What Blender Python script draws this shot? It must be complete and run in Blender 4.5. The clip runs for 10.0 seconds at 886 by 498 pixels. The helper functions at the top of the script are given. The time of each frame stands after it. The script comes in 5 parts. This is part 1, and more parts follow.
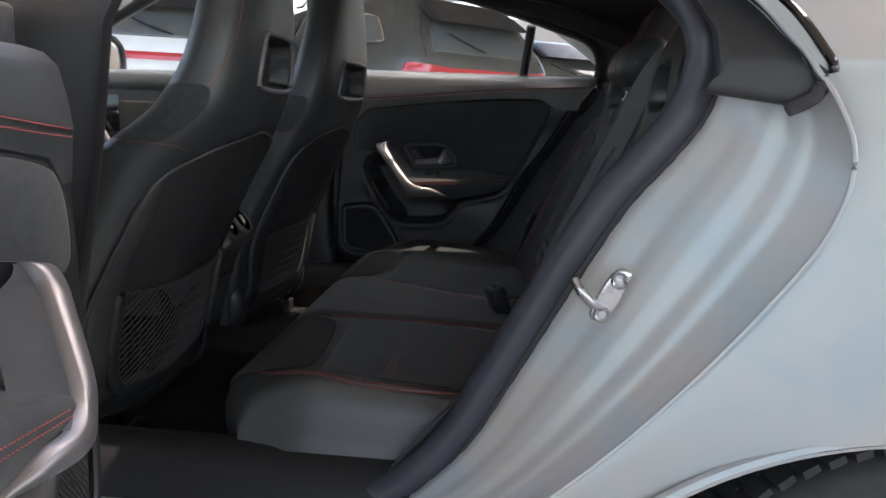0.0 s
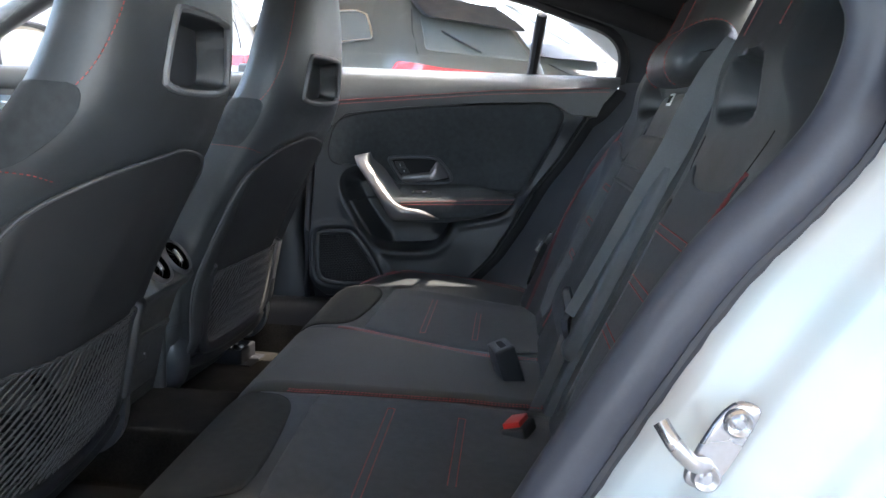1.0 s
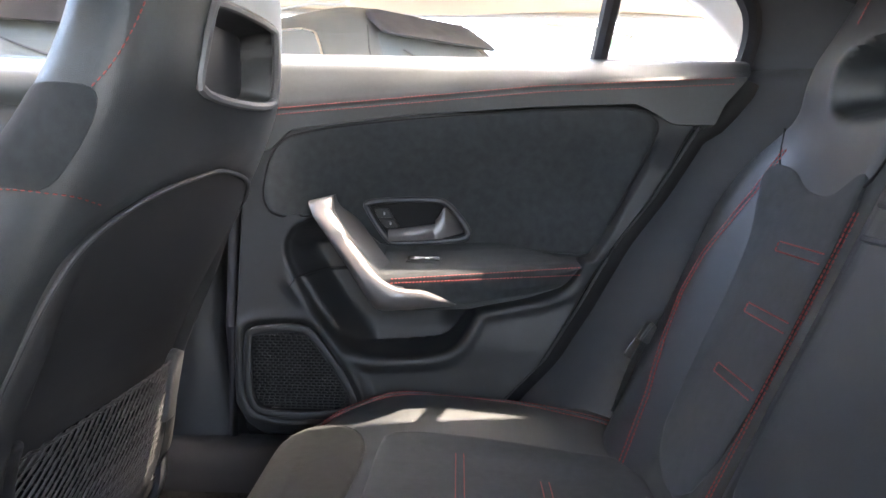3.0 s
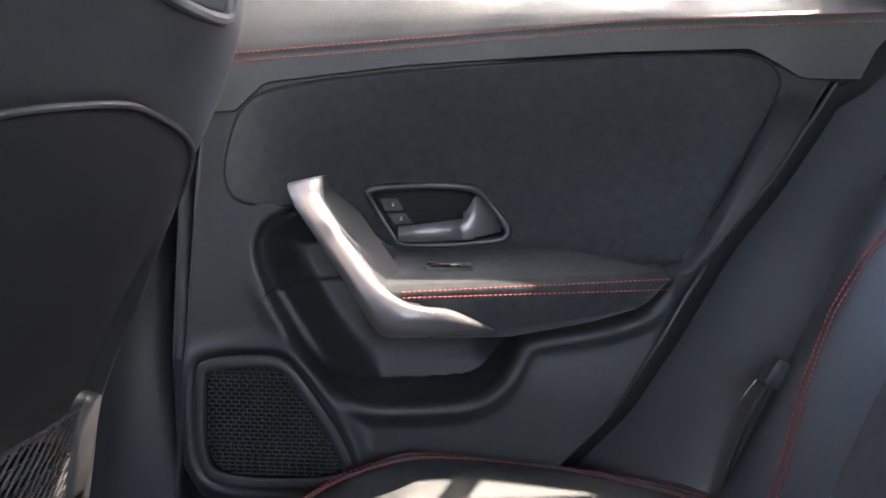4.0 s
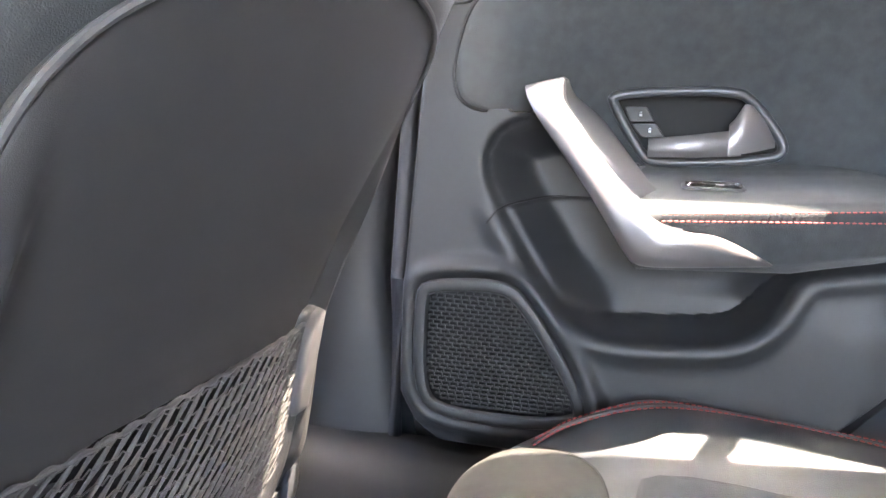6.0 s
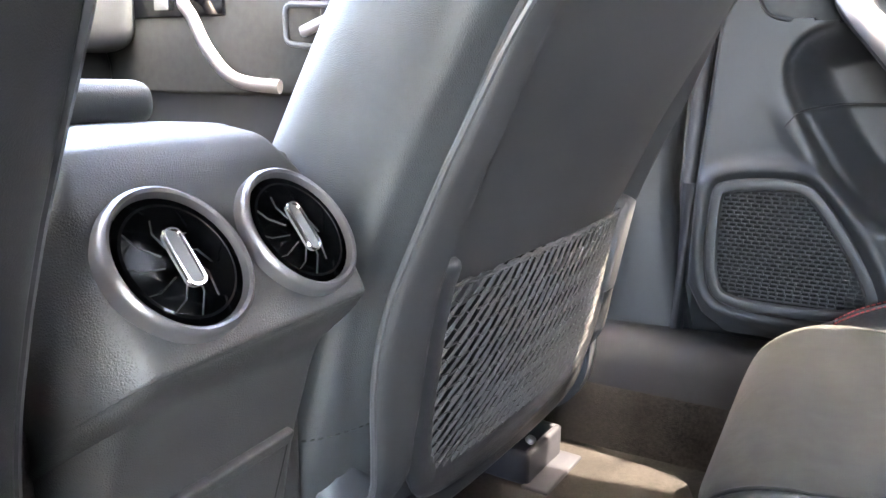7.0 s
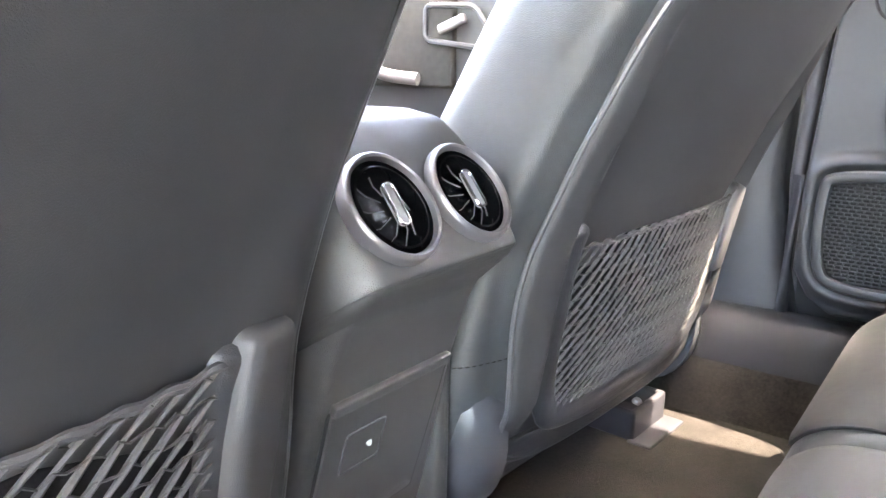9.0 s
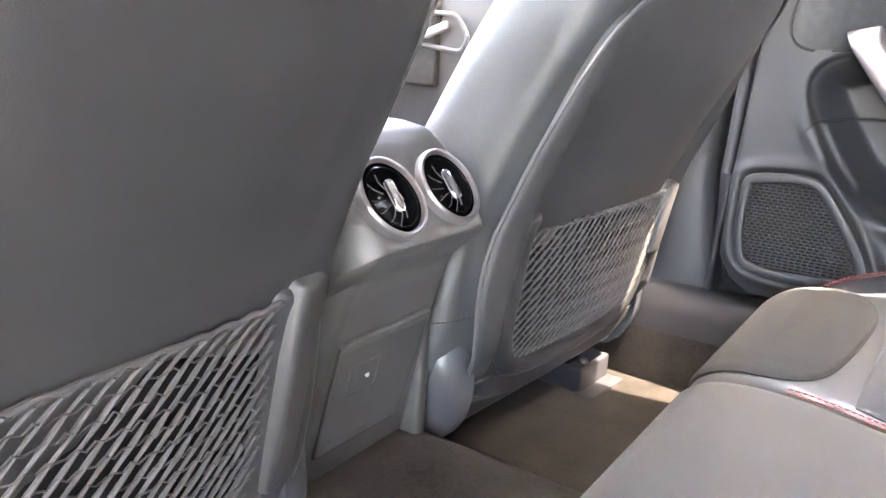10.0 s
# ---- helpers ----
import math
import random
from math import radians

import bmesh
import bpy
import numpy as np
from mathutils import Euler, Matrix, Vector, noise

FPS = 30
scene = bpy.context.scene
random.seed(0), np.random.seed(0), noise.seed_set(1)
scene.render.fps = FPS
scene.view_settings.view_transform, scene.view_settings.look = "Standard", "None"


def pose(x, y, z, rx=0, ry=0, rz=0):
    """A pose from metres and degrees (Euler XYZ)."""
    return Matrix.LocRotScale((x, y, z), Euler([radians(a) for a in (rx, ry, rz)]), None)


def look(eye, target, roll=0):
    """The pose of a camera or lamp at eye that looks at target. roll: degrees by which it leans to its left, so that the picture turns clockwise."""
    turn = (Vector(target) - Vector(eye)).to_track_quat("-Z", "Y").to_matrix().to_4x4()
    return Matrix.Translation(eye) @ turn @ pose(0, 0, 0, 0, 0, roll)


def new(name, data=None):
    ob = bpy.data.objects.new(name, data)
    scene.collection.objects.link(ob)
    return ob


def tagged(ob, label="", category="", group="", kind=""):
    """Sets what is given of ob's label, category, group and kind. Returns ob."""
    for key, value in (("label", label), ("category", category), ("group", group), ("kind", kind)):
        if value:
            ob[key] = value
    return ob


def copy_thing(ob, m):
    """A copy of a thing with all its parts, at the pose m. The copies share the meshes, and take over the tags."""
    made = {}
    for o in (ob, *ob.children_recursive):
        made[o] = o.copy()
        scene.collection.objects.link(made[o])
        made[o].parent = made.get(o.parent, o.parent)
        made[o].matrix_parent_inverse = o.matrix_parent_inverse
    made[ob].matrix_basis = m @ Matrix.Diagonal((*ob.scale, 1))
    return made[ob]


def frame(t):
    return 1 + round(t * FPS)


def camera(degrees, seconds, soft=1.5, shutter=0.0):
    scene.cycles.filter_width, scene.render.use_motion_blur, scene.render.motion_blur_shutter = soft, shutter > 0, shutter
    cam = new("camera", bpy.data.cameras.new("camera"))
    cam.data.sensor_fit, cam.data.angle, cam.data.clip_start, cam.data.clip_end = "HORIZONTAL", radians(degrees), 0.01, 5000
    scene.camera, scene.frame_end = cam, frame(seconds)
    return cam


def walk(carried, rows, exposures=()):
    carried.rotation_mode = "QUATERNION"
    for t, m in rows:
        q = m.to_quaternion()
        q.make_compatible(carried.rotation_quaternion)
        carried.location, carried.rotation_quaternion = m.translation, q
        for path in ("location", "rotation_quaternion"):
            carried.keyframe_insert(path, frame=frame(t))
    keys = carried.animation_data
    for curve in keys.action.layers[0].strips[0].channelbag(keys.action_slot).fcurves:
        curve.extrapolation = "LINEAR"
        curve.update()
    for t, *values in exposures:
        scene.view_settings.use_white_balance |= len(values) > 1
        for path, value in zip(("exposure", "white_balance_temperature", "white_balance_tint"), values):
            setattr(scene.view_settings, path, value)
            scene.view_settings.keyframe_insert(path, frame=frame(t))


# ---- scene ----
cam = camera(60.9, 10.0)
PATH = [
    (0, (0.7, -1.856, 0.977), (0.524, 0.102, 0.61), 2.3),
    (0.5, (0.679, -1.689, 0.979), (0.516, 0.27, 0.613), 2.3),
    (1, (0.66, -1.421, 0.987), (0.502, 0.54, 0.625), 2.4),
    (1.5, (0.655, -1.219, 0.971), (0.493, 0.743, 0.622), 2.8),
    (2, (0.599, -0.983, 0.967), (0.466, 0.987, 0.645), 2.3),
    (2.2, (0.567, -0.89, 0.974), (0.456, 1.083, 0.663), 2.0),
    (3.3, (0.466, -0.453, 0.911), (0.438, 1.533, 0.675), 1.0),
    (3.5, (0.465, -0.39, 0.887), (0.425, 1.598, 0.674), 1.1),
    (4, (0.434, -0.196, 0.859), (0.391, 1.795, 0.674), 1.5),
    (4.5, (0.412, -0.024, 0.85), (0.348, 1.968, 0.684), 1.9),
    (5, (0.408, 0.06, 0.844), (0.332, 2.049, 0.647), 2.7),
    (5.5, (0.409, 0.02, 0.839), (0.209, 1.994, 0.588), 3.0),
    (6, (0.343, -0.098, 0.824), (-0.131, 1.81, 0.454), 2.0),
    (6.2, (0.327, -0.152, 0.822), (-0.275, 1.709, 0.402), 1.6),
    (7.3, (0.246, -0.295, 0.731), (-0.74, 1.386, 0.283), 0.2),
    (7.5, (0.242, -0.298, 0.726), (-0.778, 1.359, 0.266), -0.1),
    (8, (0.243, -0.304, 0.727), (-0.843, 1.303, 0.238), 0.0),
    (8.5, (0.268, -0.34, 0.743), (-0.86, 1.239, 0.26), 0.3),
    (9, (0.299, -0.402, 0.756), (-0.846, 1.17, 0.288), 1.2),
    (9.5, (0.337, -0.455, 0.774), (-0.799, 1.12, 0.296), 2.1),
    (10, (0.396, -0.548, 0.798), (-0.689, 1.051, 0.281), 3.1),
]
EXPOSURES = [(0, 2.75, 6950, 12), (0.5, 3.60, 7000, 12), (1.0, 4.12, 6400, 9), (1.5, 4.98, 6400, 7), (2.0, 5.5, 6700, 8), (3.5, 4.67, 7050, 17), (4.0, 4.8, 6850, 16), (4.5, 5.45, 6450, 15), (5.0, 6.33, 6600, 15), (5.5, 6.45, 7000, 16), (6.2, 6.62, 7200, 16), (7.5, 6.52, 7050, 12), (8.5, 6.87, 7200, 14), (9.0, 6.98, 7300, 15), (10.0, 6.99, 7600, 18)]
walk(cam, [(t, look(eye, target, roll)) for t, eye, target, roll in PATH], EXPOSURES)

# ---------------------------------------------------------------- world and light
world = bpy.data.worlds.new("sky")
scene.world = world
world.use_nodes = True
wn = world.node_tree.nodes
sky = wn.new("ShaderNodeTexSky")
sky.sky_type = "NISHITA"
sky.sun_disc = False
SUN_UP = Vector((0.40, 0.12, 1.0)).normalized()
sky.sun_elevation = math.asin(SUN_UP.z)
sky.sun_rotation = math.atan2(SUN_UP.x, SUN_UP.y)
sky.dust_density = 3.0
world.node_tree.links.new(sky.outputs[0], wn["Background"].inputs[0])
wn["Background"].inputs[1].default_value = 0.15
sun_data = bpy.data.lights.new("sun", "SUN")
sun_data.energy = 0.8
sun_data.angle = radians(0.6)
sun_data.color = (1.0, 0.91, 0.78)
sun = new("sun", sun_data)
sun.rotation_mode = "QUATERNION"
sun.rotation_quaternion = SUN_UP.to_track_quat("Z", "Y")
sun.location = (3, 2, 8)


# ---------------------------------------------------------------- materials
def mat(name, color, rough=0.5, metal=0.0, grain=0.0, scale=200.0, bump=0.0, coat=0.0, var=0.25, sheen=0.0,
        cells=False, bump_scale=None, spec=0.5, aniso=0.0):
    m = bpy.data.materials.new(name)
    m.use_nodes = True
    nt = m.node_tree
    b = nt.nodes["Principled BSDF"]
    b.inputs["Base Color"].default_value = (*color, 1)
    b.inputs["Roughness"].default_value = rough
    b.inputs["Metallic"].default_value = metal
    b.inputs["Specular IOR Level"].default_value = spec
    b.inputs["Coat Weight"].default_value = coat
    b.inputs["Coat Roughness"].default_value = 0.06
    b.inputs["Sheen Weight"].default_value = sheen
    b.inputs["Sheen Roughness"].default_value = 0.5
    tc = nt.nodes.new("ShaderNodeTexCoord")
    if var:
        n1 = nt.nodes.new("ShaderNodeTexNoise")
        n1.inputs["Scale"].default_value = scale * 0.06
        n1.inputs["Detail"].default_value = 6
        n2 = nt.nodes.new("ShaderNodeTexNoise")
        n2.inputs["Scale"].default_value = scale
        n2.inputs["Detail"].default_value = 3
        mixn = nt.nodes.new("ShaderNodeMath")
        mixn.operation = "MULTIPLY_ADD"
        mixn.inputs[1].default_value = 0.6
        half = nt.nodes.new("ShaderNodeMath")
        half.operation = "MULTIPLY"
        half.inputs[1].default_value = 0.4
        ramp = nt.nodes.new("ShaderNodeMapRange")
        ramp.inputs["From Min"].default_value = 0.3
        ramp.inputs["From Max"].default_value = 0.7
        ramp.inputs["To Min"].default_value = 1 - var
        ramp.inputs["To Max"].default_value = 1 + var
        mul = nt.nodes.new("ShaderNodeMix")
        mul.data_type = "RGBA"
        mul.blend_type = "MULTIPLY"
        mul.inputs["Factor"].default_value = 1.0
        mul.inputs["A"].default_value = (*color, 1)
        for n in (n1, n2):
            nt.links.new(tc.outputs["Object"], n.inputs["Vector"])
        nt.links.new(n2.outputs["Fac"], half.inputs[0])
        nt.links.new(n1.outputs["Fac"], mixn.inputs[0])
        nt.links.new(half.outputs[0], mixn.inputs[2])
        nt.links.new(mixn.outputs[0], ramp.inputs["Value"])
        nt.links.new(ramp.outputs[0], mul.inputs["B"])
        nt.links.new(mul.outputs["Result"], b.inputs["Base Color"])
        rr = nt.nodes.new("ShaderNodeMapRange")
        rr.inputs["From Min"].default_value = 0.3
        rr.inputs["From Max"].default_value = 0.7
        rr.inputs["To Min"].default_value = max(0.02, rough - 0.07)
        rr.inputs["To Max"].default_value = min(1, rough + 0.07)
        nt.links.new(n1.outputs["Fac"], rr.inputs["Value"])
        nt.links.new(rr.outputs[0], b.inputs["Roughness"])
    if bump:
        bp = nt.nodes.new("ShaderNodeBump")
        bp.inputs["Strength"].default_value = bump
        bp.inputs["Distance"].default_value = 0.0008
        if cells:
            t = nt.nodes.new("ShaderNodeTexVoronoi")
            t.feature = "DISTANCE_TO_EDGE"
            t.inputs["Scale"].default_value = bump_scale or scale * 2
            src = t.outputs["Distance"]
        else:
            t = nt.nodes.new("ShaderNodeTexNoise")
            t.inputs["Scale"].default_value = bump_scale or scale * 2
            t.inputs["Detail"].default_value = 4
            src = t.outputs["Fac"]
        nt.links.new(tc.outputs["Object"], t.inputs["Vector"])
        nt.links.new(src, bp.inputs["Height"])
        nt.links.new(bp.outputs[0], b.inputs["Normal"])
    return m


LEATHER = mat("black_leather", (0.041, 0.0445, 0.047), 0.40, scale=160, bump=0.42, cells=True, bump_scale=640, var=0.16, spec=0.75)
SUEDE = mat("black_suede", (0.046, 0.050, 0.053), 0.92, scale=70, bump=0.5, bump_scale=900, var=0.34, sheen=0.16, spec=0.2)
FABRIC = mat("black_fabric", (0.052, 0.049, 0.042), 0.62, scale=120, bump=0.5, bump_scale=1300, var=0.15, sheen=0.12, spec=0.25)
PLASTIC = mat("black_grained_plastic", (0.022, 0.023, 0.0255), 0.43, scale=140, bump=0.4, cells=True, bump_scale=800, var=0.1)
# Lighter copy of the grained plastic; light on the console painted into its colour.
CONSOLE_LIT = mat("lit_console_plastic", (0.060, 0.059, 0.058), 0.42, scale=140, bump=0.5, cells=True, bump_scale=700, var=0.1)
PIPE = mat("dark_grey_piping", (0.070, 0.070, 0.073), 0.34, scale=60, var=0.06)
SHELLP = mat("black_back_shell_plastic", (0.028, 0.028, 0.029), 0.55, scale=60, bump=0.25, bump_scale=1500, var=0.12)
TRIM = mat("black_smooth_plastic", (0.052, 0.055, 0.062), 0.33, scale=40, bump=0.1, bump_scale=900, var=0.08)
LINING = mat("grey_black_lining_plastic", (0.075, 0.079, 0.088), 0.45, scale=40, bump=0.15, bump_scale=900, var=0.1)
SILLP = mat("black_sill_plastic", (0.014, 0.014, 0.016), 0.66, scale=90, bump=0.35, cells=True, bump_scale=800, var=0.12, spec=0.3)
# Darker copy of the suede, with shade put into its colour.
SUEDE_SHADED = mat("shaded_black_suede", (0.037, 0.037, 0.035), 0.95, scale=70, bump=0.5, bump_scale=900, var=0.3, sheen=0.04, spec=0.15)
DARK = mat("matt_black_gap", (0.008, 0.008, 0.009), 0.8, var=0.1)
VENTBLACK = mat("vent_gloss_black", (0.003, 0.003, 0.0035), 0.16, var=0, spec=0.12)
POCKET_SHADE = mat("black_pocket_shade", (0.010, 0.010, 0.011), 0.95, scale=200, bump=0.4, var=0.2, spec=0.1)
GLOSSB = mat("piano_black", (0.006, 0.006, 0.007), 0.08, coat=0.6, var=0)
ALU = mat("satin_silver", (0.235, 0.221, 0.226), 0.44, metal=0.75, scale=60, var=0.05, bump=0.03, bump_scale=600)
ALUGREY = mat("grey_satin_plastic", (0.16, 0.16, 0.165), 0.36, scale=60, var=0.06)
CHROME = mat("polished_chrome", (0.75, 0.74, 0.73), 0.13, metal=1.0, var=0.03)
PIPERED = mat("twisted_red_cord", (0.20, 0.035, 0.04), 0.7, scale=900, var=0.3, bump=0.6, bump_scale=1500)
THREAD = mat("red_thread", (0.36, 0.062, 0.055), 0.6, scale=900, var=0.2)
GREYTHREAD = mat("grey_net_cord", (0.048, 0.047, 0.048), 0.75, scale=900, var=0.25, bump=0.5, bump_scale=2500)
BLACKTHREAD = mat("black_thread", (0.03, 0.03, 0.03), 0.7, var=0.1)
PAINT = mat("iridescent_white_paint", (0.66, 0.68, 0.68), 0.42, metal=0.12, coat=0.35, scale=20, var=0.05)
RUBBER = mat("black_rubber", (0.022, 0.022, 0.027), 0.5, scale=150, var=0.15, bump=0.1)
SEALM = mat("satin_door_seal", (0.036, 0.038, 0.050), 0.45, scale=150, var=0.1, bump=0.1)
CARPET = mat("dark_carpet", (0.019, 0.0165, 0.0145), 0.98, scale=240, bump=1.0, bump_scale=600, var=0.8, sheen=0.04, spec=0.1)
HEADLINER = mat("black_headliner", (0.035, 0.035, 0.037), 0.95, scale=200, bump=0.3, var=0.15, spec=0.1)
WEBBING = mat("black_belt_webbing", (0.11, 0.115, 0.115), 0.5, scale=300, bump=0.6, bump_scale=1500, var=0.12)
RED = mat("red_buckle_plastic", (0.6, 0.03, 0.02), 0.35, var=0.05)
STEEL = mat("zinc_steel", (0.5, 0.5, 0.52), 0.28, metal=1.0, scale=120, var=0.15)
WHITELABEL = mat("white_label", (0.7, 0.7, 0.72), 0.5, var=0.05)
GREYCAR = mat("grey_silver_paint", (0.072, 0.072, 0.066), 0.42, metal=0.1, coat=0.3, scale=15, var=0.05)
WHITECAR = mat("white_paint", (0.75, 0.75, 0.73), 0.3, coat=0.8, scale=15, var=0.03)
BLUECAR = mat("blue_paint", (0.08, 0.3, 0.5), 0.25, metal=0.2, coat=0.8, scale=15, var=0.05)
TINT = mat("tinted_car_glass", (0.10, 0.11, 0.11), 0.05, coat=0.5, var=0.0)
TAIL = mat("red_tail_lamp", (0.55, 0.03, 0.04), 0.15, coat=0.8, var=0.1)
CONCRETE = mat("pale_concrete", (0.37, 0.345, 0.30), 0.9, scale=12, bump=0.3, bump_scale=40, var=0.2)
SHADE = mat("beige_shade_cloth", (0.62, 0.55, 0.45), 0.9, scale=8, bump=0.2, bump_scale=90, var=0.1)
GALV = mat("galvanised_steel", (0.55, 0.56, 0.57), 0.45, metal=0.8, scale=30, var=0.15)
WALLM = mat("cream_rendered_wall", (0.46, 0.41, 0.34), 0.9, scale=6, bump=0.2, bump_scale=60, var=0.1)
TYRE = mat("tyre_rubber", (0.025, 0.025, 0.026), 0.75, scale=80, bump=0.3, var=0.2)
GRILLEM = mat("black_speaker_weave", (0.03, 0.03, 0.032), 0.55, var=0.1)
GREENSIGN = mat("green_sign", (0.1, 0.55, 0.1), 0.5, var=0.05)

GLASS = bpy.data.materials.new("window_glass")
GLASS.use_nodes = True
gb = GLASS.node_tree.nodes["Principled BSDF"]
gb.inputs["Base Color"].default_value = (0.93, 0.96, 0.95, 1)
gb.inputs["Roughness"].default_value = 0.0
gb.inputs["IOR"].default_value = 1.45
gb.inputs["Transmission Weight"].default_value = 1.0


pn = PAINT.node_tree
pb = pn.nodes["Principled BSDF"]
pb.inputs["Thin Film Thickness"].default_value = 380
pb.inputs["Thin Film IOR"].default_value = 1.6
# Teal and beige sheen of the paint, put into the base colour as noise.
tints = pn.nodes.new("ShaderNodeTexNoise")
tints.inputs["Scale"].default_value = 4.5
tints.inputs["Detail"].default_value = 2
tints.inputs["Distortion"].default_value = 0.8
tr = pn.nodes.new("ShaderNodeValToRGB")
tr.color_ramp.elements[0].position = 0.34
tr.color_ramp.elements[0].color = (0.36, 0.41, 0.425, 1)
tr.color_ramp.elements[1].position = 0.68
tr.color_ramp.elements[1].color = (0.44, 0.415, 0.39, 1)
mid = tr.color_ramp.elements.new(0.5)
mid.color = (0.41, 0.425, 0.425, 1)
tco = pn.nodes.new("ShaderNodeTexCoord")
pn.links.new(tco.outputs["Object"], tints.inputs["Vector"])
pn.links.new(tints.outputs["Fac"], tr.inputs[0])
pn.links.new(tr.outputs[0], pb.inputs["Base Color"])
sn = SHADE.node_tree
tl = sn.nodes.new("ShaderNodeBsdfTranslucent")
tl.inputs[0].default_value = (0.62, 0.54, 0.43, 1)
mx = sn.nodes.new("ShaderNodeMixShader")
mx.inputs[0].default_value = 0.12
sn.links.new(sn.nodes["Principled BSDF"].outputs[0], mx.inputs[1])
sn.links.new(tl.outputs[0], mx.inputs[2])
sn.links.new(mx.outputs[0], sn.nodes["Material Output"].inputs[0])


# ---------------------------------------------------------------- mesh tools
def sstep(a, b, x):
    t = np.clip((np.asarray(x, float) - a) / (b - a), 0, 1)
    return t * t * (3 - 2 * t)


def table(x, pairs):
    """Piecewise interpolation through (x, y) pairs."""
    return float(np.interp(x, [p[0] for p in pairs], [p[1] for p in pairs]))


def spline(points, n, closed=False):
    """A Catmull-Rom curve with n samples through the points."""
    p = [Vector(q) for q in points]
    out, m = [], len(p)
    spans = m if closed else m - 1
    for k in range(n):
        s = k / n * spans if closed else k / (n - 1) * spans
        i = min(int(s), spans - 1)
        f = s - i
        if closed:
            a, b, c, d = (p[(i + j) % m] for j in (-1, 0, 1, 2))
        else:
            a, b, c, d = (p[min(max(i + j, 0), m - 1)] for j in (-1, 0, 1, 2))
        out.append(0.5 * ((2 * b) + (c - a) * f + (2 * a - 5 * b + 4 * c - d) * f * f + (3 * b - a - 3 * c + d) * f ** 3))
    return out


def even(points, step, closed=False):
    """Samples at even steps along a polyline."""
    pts = [Vector(q) for q in points]
    if closed:
        pts.append(pts[0])
    cum = [0.0]
    for a, b in zip(pts, pts[1:]):
        cum.append(cum[-1] + (b - a).length)
    n = max(2, int(cum[-1] / step))
    out, i = [], 0
    for k in range(n + (0 if closed else 1)):
        s = cum[-1] * k / n
        while i < len(cum) - 2 and cum[i + 1] < s:
            i += 1
        f = (s - cum[i]) / max(cum[i + 1] - cum[i], 1e-9)
        out.append(pts[i].lerp(pts[i + 1], min(f, 1)))
    return out


def rounded(poly, times=3):
    """Chaikin corner cutting of a closed 2D outline."""
    for _ in range(times):
        nxt = []
        for a, b in zip(poly, poly[1:] + poly[:1]):
            nxt.append((a[0] * .75 + b[0] * .25, a[1] * .75 + b[1] * .25))
            nxt.append((a[0] * .25 + b[0] * .75, a[1] * .25 + b[1] * .75))
        poly = nxt
    return poly


def corners(poly, r, n=4):
    """A closed outline with each corner rounded to about the radius r."""
    out = []
    m = len(poly)
    for i in range(m):
        p, a, b = Vector(poly[i]), Vector(poly[i - 1]), Vector(poly[(i + 1) % m])
        q0 = p + (a - p).normalized() * min(r, (a - p).length * .48)
        q1 = p + (b - p).normalized() * min(r, (b - p).length * .48)
        for k in range(n + 1):
            t = k / n
            q = q0 * (1 - t) ** 2 + p * (2 * t * (1 - t)) + q1 * t * t
            out.append((q.x, q.y))
    return out


def poly_dist(poly, x, z):
    """Signed distance to a closed outline, negative inside; x, z arrays."""
    p = np.array(poly)
    q = np.roll(p, -1, 0)
    x, z = np.asarray(x, float), np.asarray(z, float)
    best = np.full(x.shape, 1e9)
    inside = np.zeros(x.shape, bool)
    for (ax, az), (bx, bz) in zip(p, q):
        ex, ez = bx - ax, bz - az
        t = np.clip(((x - ax) * ex + (z - az) * ez) / (ex * ex + ez * ez + 1e-12), 0, 1)
        best = np.minimum(best, np.hypot(x - ax - t * ex, z - az - t * ez))
        cross = (az > z) != (bz > z)
        with np.errstate(divide="ignore", invalid="ignore"):
            inside ^= cross & (x < ax + (z - az) * ex / (ez if ez else 1e-12))
    return np.where(inside, -best, best)


def link(name, bm, material, parent=None, label="", sharp=38, fix=True):
    if fix:
        bmesh.ops.recalc_face_normals(bm, faces=bm.faces)
    me = bpy.data.meshes.new(name)
    bm.to_mesh(me)
    bm.free()
    me.materials.append(material)
    me.shade_smooth()
    me.set_sharp_from_angle(angle=radians(sharp))
    ob = new(name, me)
    if parent:
        ob.parent = parent
    if label:
        tagged(ob, label)
    return ob


def part(name, bm, material, parent, label="", sharp=38, fix=True):
    return link(name, bm, material, parent, label, sharp, fix)


def thing(name, label, category, group="", kind="", at=(0, 0, 0), rz=0.0):
    ob = new(name)
    ob.empty_display_size = 0.05
    ob.matrix_basis = pose(*at, 0, 0, rz)
    return tagged(ob, label, category, group, kind)


